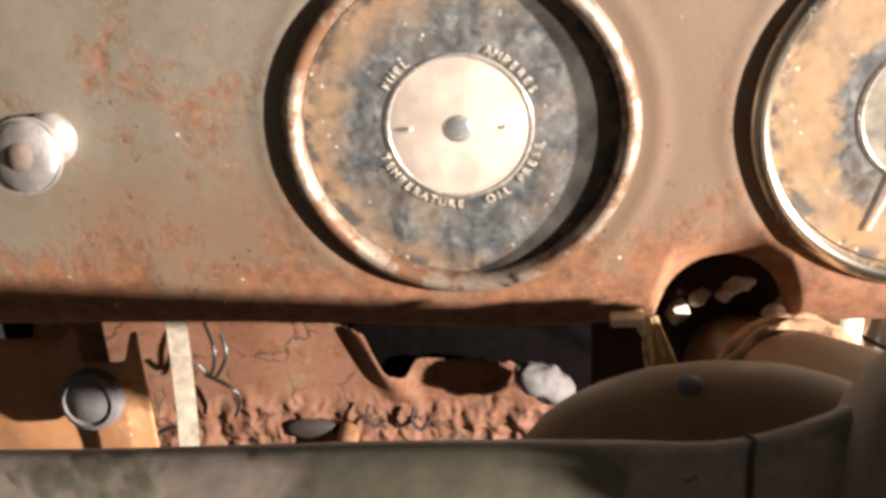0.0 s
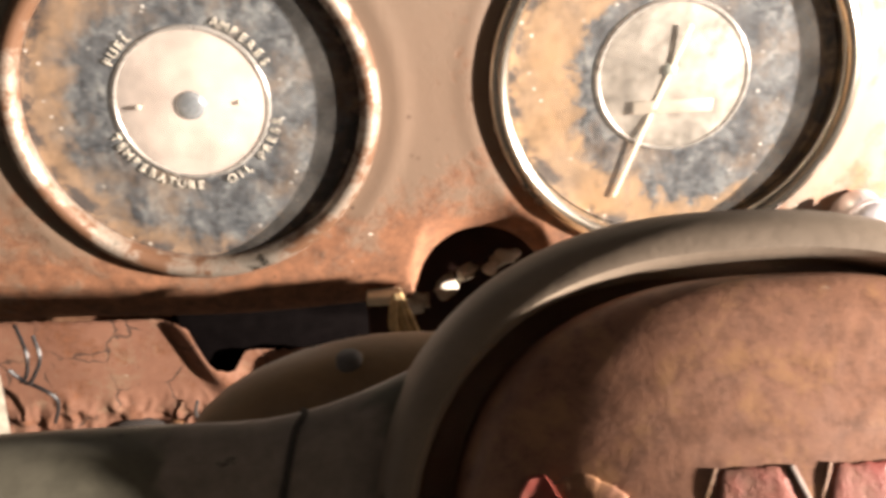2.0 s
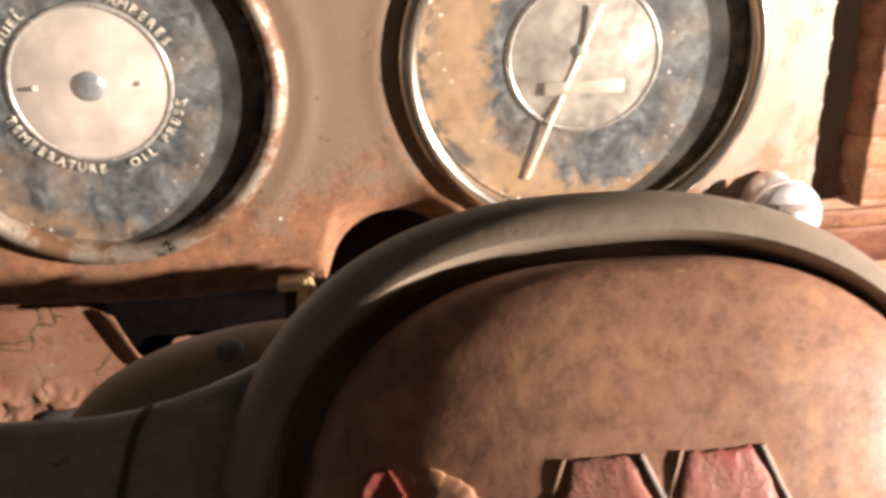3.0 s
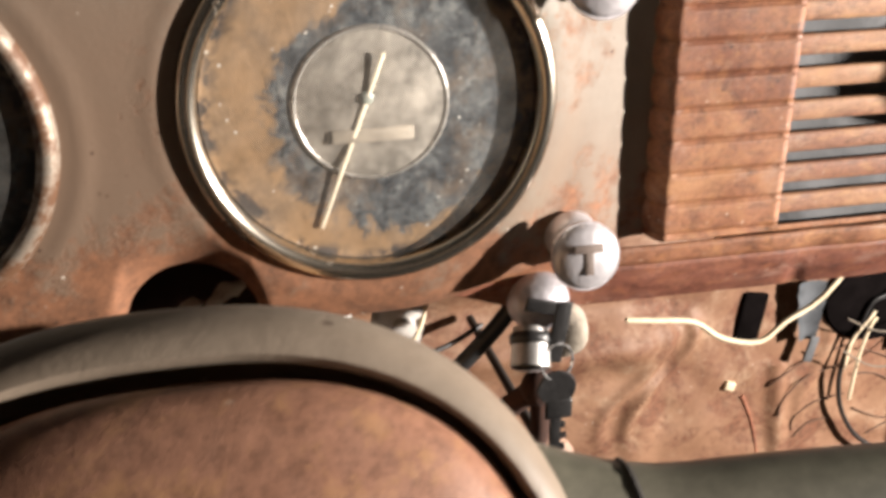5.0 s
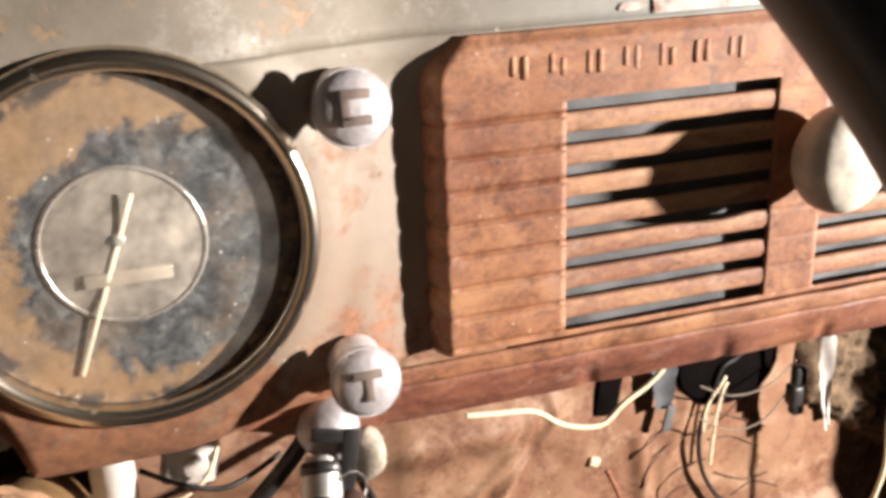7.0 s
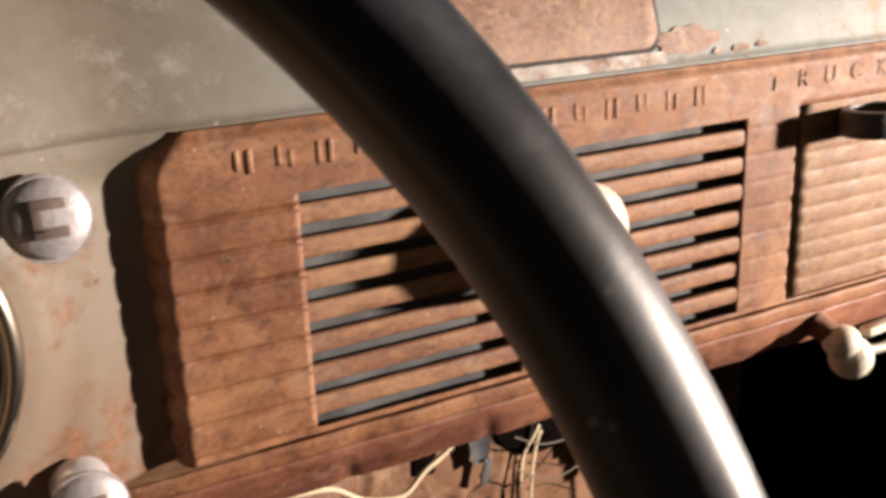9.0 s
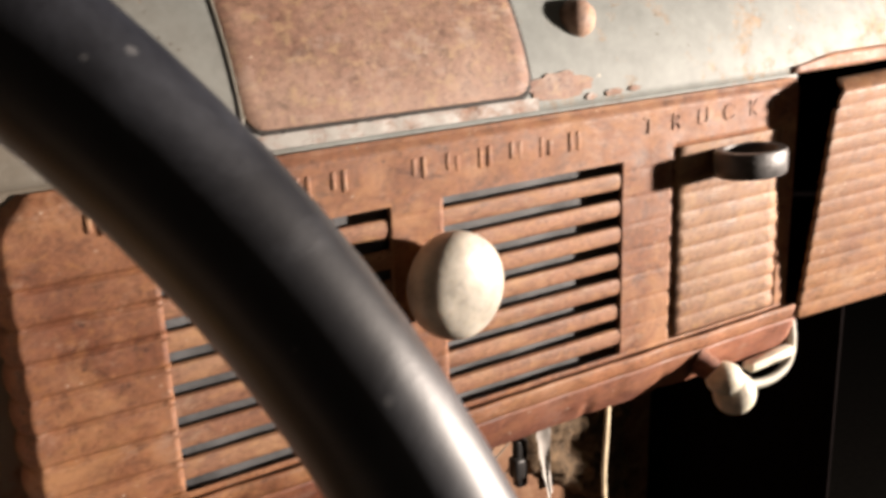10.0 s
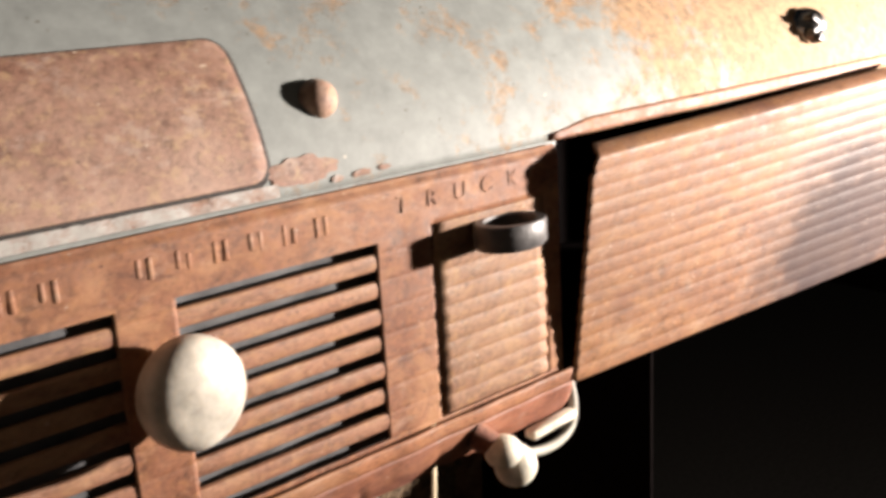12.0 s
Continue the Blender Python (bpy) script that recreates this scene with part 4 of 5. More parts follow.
def squarish(rings, steps=96):
    """Rings (half width, half height, squareness, sideways shift, depth) of a softly squared turned shape."""
    bm = bmesh.new()
    loops = []
    for a, b, n, dx, y in rings:
        loop = []
        for t in np.linspace(0, 2 * math.pi, steps, endpoint=False):
            k = (abs(math.cos(t)) ** n + abs(math.sin(t)) ** n) ** (-1 / n)
            loop.append(bm.verts.new((dx + a * k * math.cos(t), y, b * k * math.sin(t))))
        loops.append(loop)
    for p, q in zip(loops, loops[1:]):
        for i in range(steps):
            bm.faces.new((p[i], q[i], q[(i + 1) % steps], p[(i + 1) % steps]))
    return bm


collar = [(0.0465, 0.0425, 2.5, 0.0015, 0.030), (0.0465, 0.0425, 2.5, 0.0015, 0.0020), (0.0467, 0.0428, 2.5, 0.0015, 0.0006), (0.0474, 0.0436, 2.45, 0.0014, -0.0002), (0.0490, 0.0456, 2.4, 0.0012, 0.0002), (0.0508, 0.0478, 2.4, 0.0010, 0.0024), (0.0522, 0.0496, 2.35, 0.0010, 0.0062), (0.0530, 0.0503, 2.35, 0.0010, 0.011), (0.0530, 0.0503, 2.35, 0.0010, 0.018), (0.047, 0.046, 2.2, 0.0, 0.034), (0.036, 0.036, 2.0, 0.0, 0.048)]
part("hub_collar", moved(squarish(collar), AXIS), HUB_GREY, wheel, "grey-brown worn hub")
cap_rings = [(0.0004, 0.0004, 2.0, 0.003, -0.0102)] + [(0.0428 * k, 0.0402 * k, 2.0 + 0.6 * k * k, 0.003, y - 0.0038) for k, y in ((0.25, -0.0063), (0.5, -0.0050), (0.7, -0.0034), (0.85, -0.0016), (0.94, 0.0004), (0.98, 0.0020), (1.0, 0.0045), (1.0, 0.018))]
part("horn_cap", moved(squarish(cap_rings), AXIS), RUST_HUB, wheel, "brown rusty horn cap")


def arm_half(x):
    """Half height of the arm, flaring in a fillet into the hub."""
    t = min(1.0, max(0.0, (x - 0.050) / 0.020))
    return 0.0232 - 0.0048 * smoothstep(0.075, 0.20, x) + 0.0085 * (1 - t) ** 2.2


def arm_ring(x, n=28):
    """One section of the arm; near the hub it wraps round the squared collar."""
    thick = 0.0098 - 0.0030 * smoothstep(0.06, 0.21, x)
    near = 1 - smoothstep(0.050, 0.074, x)
    ring = []
    for b in np.linspace(0, 2 * math.pi, n, endpoint=False):
        y = arm_half(x) * math.copysign(abs(math.cos(b)) ** 0.85, math.cos(b))
        back = 0.050 - 0.050 * max(0.0, 1 - (abs(y) / 0.0465) ** 2.4) ** (1 / 2.4)
        ring.append((x - back * near, y, -0.0132 + thick * math.copysign(abs(math.sin(b)) ** 0.85, math.sin(b))))
    return ring


def spoke(angle):
    """A flattened arm from the hub to the rim."""
    bm = bmesh.new()
    rings = [[bm.verts.new(p) for p in arm_ring(x)] for x in [0.050, 0.052, 0.0545, 0.057, 0.060, 0.063, 0.066, 0.070, 0.074, *np.linspace(0.080, RIM_R - 0.004, 12)]]
    for a, b in zip(rings, rings[1:]):
        for i in range(28):
            bm.faces.new((a[i], b[i], b[(i + 1) % 28], a[(i + 1) % 28]))
    bm.faces.new(rings[0])
    bm.faces.new(rings[-1][::-1])
    return moved(bm, WHEEL @ Matrix.Rotation(radians(angle - 1.2), 4, "Z"))


for a in (180, 0, 270):
    arm = part("spoke", spoke(a), SPOKE_GREY, wheel, "chipped grey-olive spoke")
    ring_line = [Vector(p) + Vector((0.0016 * noise.noise(Vector((i * 0.9, a, 1))), 0, 0)) for i, p in enumerate(arm_ring(0.062))][:15]
    part("crack", moved(tube(ring_line, 0.00055, 6, smooth=2), WHEEL @ Matrix.Rotation(radians(a - 1.2), 4, "Z")), DARK, arm, "dark crack across the spoke")


def dome(c, a, b, h, turn=None):
    bm = bmesh.new()
    bmesh.ops.create_uvsphere(bm, u_segments=36, v_segments=20, radius=1)
    return moved(bm, Matrix.Translation(c) @ (turn or Matrix()) @ Matrix.Diagonal((a, b, h, 1)))


def facet(bm):
    for v in bm.verts:
        v.co += 0.0022 * noise.noise_vector(v.co * 95)
    return bm


def cap_height(x, z):
    """Height of the horn cap's face over the wheel's plane."""
    k = math.hypot((x - 0.003) / 0.0428, z / 0.0402)
    return float(np.interp(k, (0.0, 0.25, 0.5, 0.7, 0.85), (0.0102, 0.0101, 0.0088, 0.0072, 0.0054)))


def cap_bar(p, q, w, material, label):
    """A low raised stroke on the horn cap between two places on it."""
    line = [(p[0] + (q[0] - p[0]) * k, p[1] + (q[1] - p[1]) * k) for k in np.linspace(0, 1, 8)]
    part("emblem_shape", moved(tube([(x, z, cap_height(x, z) + 0.0001 * math.sin(900 * z)) for x, z in line], w / 2, 8, smooth=1), WHEEL), material, wheel, label)


def cap_plate(outline, lift, material, label):
    """A thin worn shape that lies on the horn cap, given by its outline on the cap."""
    bm = bmesh.new()
    dense = [(a[0] + (b[0] - a[0]) * k / 8, a[1] + (b[1] - a[1]) * k / 8) for a, b in zip(outline, outline[1:] + outline[:1]) for k in range(8)]
    cx, cz = sum(p[0] for p in dense) / len(dense), sum(p[1] for p in dense) / len(dense)
    dense = [(x + 0.0005 * noise.noise(Vector((x * 700, z * 700, 1))), z + 0.0005 * noise.noise(Vector((x * 700, z * 700, 9)))) for x, z in dense]
    rings = [[bm.verts.new((cx + (x - cx) * k, cz + (z - cz) * k, cap_height(cx + (x - cx) * k, cz + (z - cz) * k) + up)) for x, z in dense] for k, up in ((1.0, -0.0004), (0.98, 0.6 * lift), (0.93, lift), (0.7, lift), (0.45, lift), (0.2, lift), (0.03, lift))]
    for a, b in zip(rings, rings[1:]):
        for i in range(len(dense)):
            bm.faces.new((a[i], a[(i + 1) % len(dense)], b[(i + 1) % len(dense)], b[i]))
    bm.faces.new(rings[-1])
    part("emblem_shape", moved(bm, WHEEL), material, wheel, label)


for cx, w0, w1 in ((-0.0042, 0.0036, 0.0068), (0.0098, 0.0040, 0.0070)):
    cap_plate([(cx - w1, 0.0085), (cx + w1, 0.0085), (cx + w0, 0.0168), (cx - w0, 0.0168)], 0.0004, RED, "worn red enamel emblem shape")
    cap_bar((cx - w1 - 0.0007, 0.0088), (cx - w0 - 0.0006, 0.0168), 0.0006, RUST_TAN, "pale line along the emblem edge")
    cap_bar((cx + w1 + 0.0008, 0.0092), (cx + w0 + 0.0010, 0.0166), 0.0011, KNOB_INSET, "dark line beside the emblem")
cap_plate([(-0.0245 + 0.0075 * math.cos(a), 0.0095 + 0.0075 * math.sin(a)) for a in np.linspace(0, 2 * math.pi, 20, endpoint=False)], 0.0008, RUST_HUB, "worn round emblem shape")
cap_plate([(-0.0292 + 0.0026 * math.cos(a), 0.0125 + 0.0046 * math.sin(a)) for a in np.linspace(0, 2 * math.pi, 16, endpoint=False)], 0.0012, RED, "worn red enamel emblem shape")
# steering column behind the wheel
column = thing("steering_column", HUB, "tan painted steering column running down under the dash", "steering column")
COL = tilted(HUB, 0.42)
part("jacket", tube([COL @ Vector((0, 0, -0.035)), COL @ Vector((0, 0, -0.70))], 0.0245, 32), COLUMN, column)
def frayed(bm):
    for v in bm.verts:
        v.co += 0.0016 * noise.noise_vector(v.co * 160) + 0.0010 * noise.noise_vector(v.co * 520)
    return bm


for k, r in ((-0.235, 0.0275), (-0.243, 0.0288), (-0.251, 0.0280)):
    part("frayed_wrap", moved(frayed(torus(r - 0.002, 0.0030, k, 72, 8)), COL), CLOTH, column, "frayed pale wrap on the column")
shift_housing = thing("shift_housing", (0.110, -0.185, 0.56), "tan painted rounded housing on the steering column", "housing")
part("shell", dome((0.1135, -0.186, 0.5655), 0.0470, 0.024, 0.0240, pose(0, 0, 0, 0, -3, 0)), COLUMN, shift_housing)
part("cap_bolt", moved(lathe([(0, -0.0012), (0.0022, -0.0011), (0.0028, -0.0004), (0.0029, 0.003)], 14), Matrix.Translation((0.1059, -0.1900, 0.5896)) @ pose(0, 0, 0, -92)), LUMP, shift_housing, "dull grey cap bolt")

# ---- under the dash ----
FW = 0.64


def firewall_point(x, z):
    """Firewall with shallow pressed ribs, running out into the sloping toe board."""
    y = FW - 0.55 * max(0.0, -0.12 - z)
    y -= 0.010 * smoothstep(0.02, 0.0, abs(x - 0.80 - 0.12 * (0.0 - z))) * (z < 0.03)
    fold = 0.604 + 0.080 * smoothstep(-0.01, 0.10, z) + 0.012 * math.sin(38 * z)
    for off, deep in ((0.0, 0.010), (-0.036, 0.008), (0.245 - 0.8 * max(0.0, z), 0.006)):
        y -= deep * math.exp(-(((x - fold - off) / 0.009) ** 2)) * smoothstep(-0.10, 0.0, z) * smoothstep(0.125, 0.09, z)
    y -= 0.014 * smoothstep(0.10, 0.06, abs(x - 0.55)) * smoothstep(0.16, 0.10, z)
    y += 0.017 * math.sin(z * 52 + 1.5 * x) * smoothstep(0.02, 0.10, z) * smoothstep(0.72, 0.60, x)
    return (x, y + 0.008 * noise.noise(Vector((x * 6, z * 6, 2))) + 0.003 * noise.noise(Vector((x * 25, z * 25, 4))), z)


solid("firewall", sheet([*np.arange(-0.56, 0.50, 0.012), *np.arange(0.50, 1.10, 0.005), *np.arange(1.10, 1.281, 0.012)], [*np.linspace(-0.40, -0.13, 24), *np.linspace(-0.12, 0.16, 60), *np.linspace(0.17, 0.82, 40)], firewall_point), FIREWALL, "tan and rust firewall panel under the dash", "firewall", kind="structure")
# solid block for the slot, whose shade is its black colour
solid("firewall_slot", moved(box(-0.017, 0.017, -0.002, 0.012, -0.034, 0.034, 0.004), pose(0.754, firewall_point(0.754, 0.095)[1] - 0.003, 0.097, 0, 8, 0)), SHADE_BLACK, "dark slot in the firewall", "slot")
cavity = thing("heater_opening", (0.94, 0.62, 0.06), "dark round heater opening in the firewall with loose wires", "opening")
# hole drawn as a black disc, with the shade in its colour
part("hole", moved(lathe([(0, 0.0), (0.062, 0.0), (0.070, 0.004), (0.074, 0.02)], 40), pose(0.922, 0.628, 0.112) @ Matrix.Diagonal((1.04, 0.6, 0.86, 1))), SHADE_BLACK, cavity, "dark hole")
for k in range(2):
    part("wire", tube([(0.86, 0.600, 0.105 - 0.045 * k), (0.90, 0.590, 0.088 - 0.050 * k), (0.95, 0.588, 0.092 - 0.048 * k), (1.00, 0.598, 0.115 - 0.03 * k)], 0.0012, 7), STRAY_LIGHT, cavity)
pad = thing("insulation_scrap", (1.08, 0.61, 0.06), "shaggy brown scrap of old insulation on the firewall", "insulation")


def shaggy(x, z):
    edge = smoothstep(0.0, 0.03, min(x - 1.02, 1.24 - x, z - 0.024 + 0.66 * (x - 1.02) + 0.02 * noise.noise(Vector((x * 40, 0, 1))), 0.22 - z))
    return (x, 0.652 - edge * (0.036 + 0.016 * noise.noise(Vector((x * 30, z * 30, 8))) + 0.008 * noise.noise(Vector((x * 95, z * 95, 3)))), z)


part("mat", sheet([*np.linspace(1.02, 1.24, 60)], [*np.linspace(-0.13, 0.22, 80)], shaggy), INSULATION, pad)
solid("pale_clip", moved(box(-0.007, 0.007, -0.004, 0.004, -0.006, 0.006, 0.002), pose(0.733, firewall_point(0.733, 0.003)[1] - 0.003, 0.003, 0, 20, 0)), WIRE, "small pale clip on the firewall", "clip")
solid("firewall_seam", tube([(x, firewall_point(x, z)[1], z) for x, z in ((0.753, -0.016), (0.762, -0.035), (0.772, -0.060), (0.780, -0.090), (0.786, -0.120))], 0.0032, 8, 0.0020), RUST_RED, "dark pressed seam down the firewall", "seam")

# ignition lock, keys and ring under the lip
lock = thing("ignition_lock", (0.286, -0.008, 0.510), "worn bright ignition lock under the dash lip", "lock")
part("lock_face", moved(lathe([(0, -0.0075), (0.005, -0.0070), (0.0100, -0.0048), (0.0122, -0.0010), (0.0126, 0.001), (0.0126, 0.010)], 32), pose(0.2865, -0.008, 0.5085, -30)), LOCK_METAL, lock)
part("barrel", tube([(0.286, 0.0, 0.508), (0.286, 0.03, 0.512)], 0.0095, 20), GREY_ROD, lock)
keys = thing("key_bunch", (0.288, -0.020, 0.49), "black keys hanging on a thin ring", "keys")
part("key", merge(moved(box(-0.0036, 0.0036, -0.0010, 0.0010, -0.0165, 0.0120, 0.0009), pose(0.2915, -0.0195, 0.5010, 0, 9, 0)), moved(box(-0.0090, 0.0060, -0.0009, 0.0009, -0.0030, 0.0030, 0.0008), pose(0.2855, -0.0192, 0.5110, 0, 14, 0))), BLACK, keys, "black key in the lock")
part("lock_body", tube([(0.2815, -0.012, 0.4975), (0.2785, -0.022, 0.4850)], 0.0076, 24, 0.0084), WORN_CHROME, keys, "bright padlock barrel")
part("barrel_face", moved(lathe([(0, -0.001), (0.004, -0.001), (0.0082, 0.0005)], 24), Matrix.Translation((0.2784, -0.0225, 0.4843)) @ pose(0, 0, 0, 62, 0, -10)), KNOB_METAL, keys)
part("ring", moved(torus(0.0078, 0.0007, 0, 32, 6), pose(0.2900, -0.0225, 0.4865, 80, 0, 20)), BRIGHT, keys)
part("key", merge(moved(lathe([(0, -0.0010), (0.0080, -0.0010), (0.0086, 0.0), (0.0080, 0.0010), (0, 0.0010)], 24), pose(0.2895, -0.0245, 0.4750)), box(0.2868, 0.2918, -0.0253, -0.0237, 0.4410, 0.4700, 0.0005), *[box(0.2915, 0.2938 + 0.0006 * (k % 2), -0.0251, -0.0239, 0.4440 + 0.0055 * k, 0.4470 + 0.0055 * k, 0.0003) for k in range(4)], box(0.2845, 0.2965, -0.0258, -0.0232, 0.4600, 0.4700, 0.0012)), BLACK, keys, "black key hanging down")

part("band", moved(lathe([(0.0082, -0.002), (0.0090, -0.001), (0.0090, 0.002), (0.0082, 0.003)], 28, True), Matrix.Translation((0.2806, -0.0150, 0.4937)) @ pose(0, 0, 0, 52, 0, -10)), BLACK, keys, "black band round the barrel")
solid("cloth_fitting", facet(dome((0.3035, 0.004, 0.4850), 0.0070, 0.006, 0.0125, pose(0, 0, 0, 0, 8, 0))), CLOTH_GREY, "pale cloth-wrapped cable end beside the lock", "cable end")
# dark bars fill in for black clutter and the shadows round it
solid("pedal_linkage", merge(tube([(0.300, 0.035, 0.438), (0.286, 0.045, 0.420), (0.262, 0.06, 0.395)], 0.0060, 10), tube([(0.300, 0.035, 0.438), (0.303, 0.045, 0.400), (0.300, 0.06, 0.360)], 0.0050, 10), dome((0.300, 0.035, 0.437), 0.0095, 0.008, 0.0100)), SHADE_BROWN, "dark bars for the black clutter and shadows under the dash", "linkage")

# added plate darkens the arch; the cavity's shade is in its colour
solid("column_bracket", merge(box(0.095, 0.200, 0.050, 0.055, 0.40, 0.565, 0.001), box(0.095, 0.099, 0.005, 0.05, 0.52, 0.56, 0.001)), SHADE_BROWN, "dark brown plate added for the shade behind the dash arch", "bracket")

# tubes, rods and small fittings
solid("grey_tube", tube([(0.2005, 0.012, 0.530), (0.2000, 0.012, 0.45), (0.1990, 0.014, 0.36)], 0.0088, 24), GREY_ROD, "pale grey tube hanging below the dash", "tube")
solid("black_cable", tube([(0.292, 0.022, 0.505), (0.274, 0.02, 0.481), (0.244, 0.02, 0.450), (0.205, 0.025, 0.41), (0.16, 0.05, 0.34)], 0.0040, 12), BLACK, "black control cable under the dash", "cable")
plug = thing("wiring_plug", (0.231, 0.03, 0.482), "grey wiring plug with thin wires", "plug")
part("plug_body", moved(merge(box(-0.012, 0.012, -0.005, 0.005, -0.011, 0.010, 0.003), moved(lathe([(0, -0.009), (0.005, -0.008), (0.006, -0.004)], 18), pose(0.002, 0, 0))), pose(0.231, 0.03, 0.484, 0, 12, 0)), GREY_ROD, plug)
part("wire", tube([(0.206, 0.02, 0.474), (0.222, 0.018, 0.472), (0.238, 0.022, 0.480), (0.246, 0.03, 0.500)], 0.0010, 8), WIRE, plug)
part("wire", tube([(0.210, 0.022, 0.488), (0.228, 0.016, 0.480), (0.246, 0.018, 0.474), (0.270, 0.03, 0.478)], 0.0012, 8), BLACK, plug)
solid("rusty_washer", moved(lathe([(0.0052, -0.003), (0.018, -0.003), (0.0215, 0.0), (0.0215, 0.006), (0.0052, 0.006)], 30, True), pose(0.395, 0.31, 0.178, -15)), RUST_LIGHT, "round rusty washer on a stud", "washer")
solid("stud", tube([(0.395, 0.304, 0.178), (0.395, 0.64, 0.14)], 0.0050, 10), DARK, "dark stud through the washer", "stud")
solid("brass_fitting", merge(dome((0.270, 0.022, 0.434), 0.0065, 0.006, 0.0070), tube([(0.270, 0.024, 0.431), (0.268, 0.06, 0.40)], 0.005, 12)), CLOTH, "dull brass fitting under the dash", "fitting")

# loose wires in front of the firewall
solid("cream_wire", tube([(0.4404, 0.2758, 0.3278), (0.4642, 0.2758, 0.3245), (0.4973, 0.2771, 0.3185), (0.5224, 0.2758, 0.3014), (0.5542, 0.2745, 0.2951), (0.5753, 0.2758, 0.3102), (0.6058, 0.2758, 0.3298), (0.6547, 0.2692, 0.3913), (0.690, 0.14, 0.480), (0.700, 0.02, 0.514)], 0.0024, 8), WIRE, "loose bent cream wire under the dash", "wire")
harness = thing("wire_bundle", (0.86, 0.57, 0.05), "drooping bundle of black and cream wires", "wires")
part("wire", tube([(0.960, 0.624, 0.190), (0.932, 0.624, 0.126), (0.907, 0.624, 0.110), (0.894, 0.624, 0.071), (0.881, 0.624, 0.038), (0.879, 0.624, -0.004), (0.891, 0.624, -0.051), (0.925, 0.624, -0.099), (0.985, 0.61, -0.132)], 0.0032, 8), BLACK, harness)
part("wire", tube([(0.912, 0.622, 0.098), (0.903, 0.620, 0.087), (0.885, 0.620, 0.059), (0.881, 0.620, 0.020)], 0.0022, 6), WIRE, harness)
part("wire", tube([(0.914, 0.620, 0.090), (0.907, 0.619, 0.079), (0.898, 0.619, 0.035), (0.895, 0.620, -0.029)], 0.0022, 6), WIRE, harness)
STRAY = plain("dull_brown_wire", (0.095, 0.050, 0.030), 0.8)
for line in (((0.892, 0.041), (0.845, 0.031), (0.798, 0.011), (0.786, -0.005)), ((0.885, 0.013), (0.841, 0.003), (0.808, -0.024), (0.803, -0.049)), ((0.901, -0.034), (0.859, -0.041), (0.832, -0.062), (0.831, -0.081)), ((0.883, -0.069), (0.855, -0.074), (0.835, -0.093)),
             ((0.907, 0.034), (0.944, 0.021), (0.991, -0.003)), ((0.905, -0.005), (0.941, -0.008), (0.980, -0.030)), ((0.918, -0.060), (0.964, -0.081), (1.001, -0.077)), ((0.945, -0.104), (0.980, -0.088), (1.020, -0.104))):
    part("stray_wire", tube([(x, firewall_point(x, z)[1] - 0.0015, z) for x, z in line], 0.0013, 6), STRAY, harness, "thin dark stray wire")
torn = thing("torn_bracket", (0.817, 0.60, 0.11), "bent ragged grey metal bracket on the firewall", "bracket")
part("tab", curled_plate(0.802, 0.840, 0.068, 0.148, 0.618), BRACKET_GREY, torn)
part("tip", moved(box(-0.006, 0.006, -0.002, 0.002, -0.020, 0.016, 0.0012), pose(0.828, 0.618, 0.058, 0, 12, 0)), BACKING, torn, "dark bent tip")
strap = thing("pale_strap", (1.0168, 0.55, 0.10), "pale frayed cloth strap hanging below the dash", "strap")
part("band", moved(frayed_band(0.0075, 0.17), pose(1.018, 0.560, 0.115, 0, -6, 0)), GREY_ROD, strap)
part("cord", tube([(1.075, 0.50, 0.22), (1.070, 0.50, 0.14), (1.066, 0.50, 0.07), (1.070, 0.50, 0.0), (1.066, 0.51, -0.06)], 0.0034, 9), WIRE, strap, "cream cord")
part("clasp", merge(box(0.992, 1.010, 0.585, 0.600, 0.040, 0.110, 0.004), box(0.986, 1.004, 0.580, 0.600, 0.055, 0.085, 0.004)), BLACK, strap, "black clasp")

# lever knob below the ashtray
lever = thing("lever_knob", (0.690, -0.01, 0.50), "ivory double-lobed lever knob under the dash", "knob")
part("lobe", dome((0.7020, -0.0130, 0.4890), 0.0122, 0.0116, 0.0122), IVORY_KNOB, lever)
part("lobe", dome((0.6925, -0.0135, 0.5010), 0.0108, 0.0100, 0.0092), IVORY_KNOB, lever)
part("stem", tube([(0.690, -0.010, 0.504), (0.684, 0.000, 0.510)], 0.0062, 16, 0.0085), RUST_RED, lever)
solid("lip_bracket", tube([(0.7665, 0.004, 0.516), (0.7675, 0.002, 0.500), (0.7640, 0.001, 0.487), (0.7520, 0.000, 0.481), (0.7360, 0.001, 0.480), (0.7180, 0.003, 0.484)], 0.0030, 10), PALE_EDGE, "bent pale bracket at the end of the lip", "bracket")
solid("white_catch", moved(box(-0.019, 0.019, -0.004, 0.004, -0.0028, 0.0028, 0.0015), pose(0.746, 0.0, 0.4945, 0, -3, 0)), IVORY_KNOB, "white catch lever on the bracket", "catch")

# left end: kick panel, bolt, strap and debris
def kick_point(x, v):
    """Kick panel with a torn upper edge."""
    top = 0.478 + 0.010 * smoothstep(-0.172, -0.160, x) - 0.020 * smoothstep(-0.1600, -0.1585, x) + 0.016 * smoothstep(-0.137, -0.130, x) + 0.002 * noise.noise(Vector((x * 120, 3, 0)))
    z = 0.25 + (top - 0.25) * v
    return (x, 0.030 + 0.004 * noise.noise(Vector((x * 30, z * 20, 4))) + 0.006 * smoothstep(-0.158, -0.162, x) * v + 0.25 * max(0, x + 0.14), z)


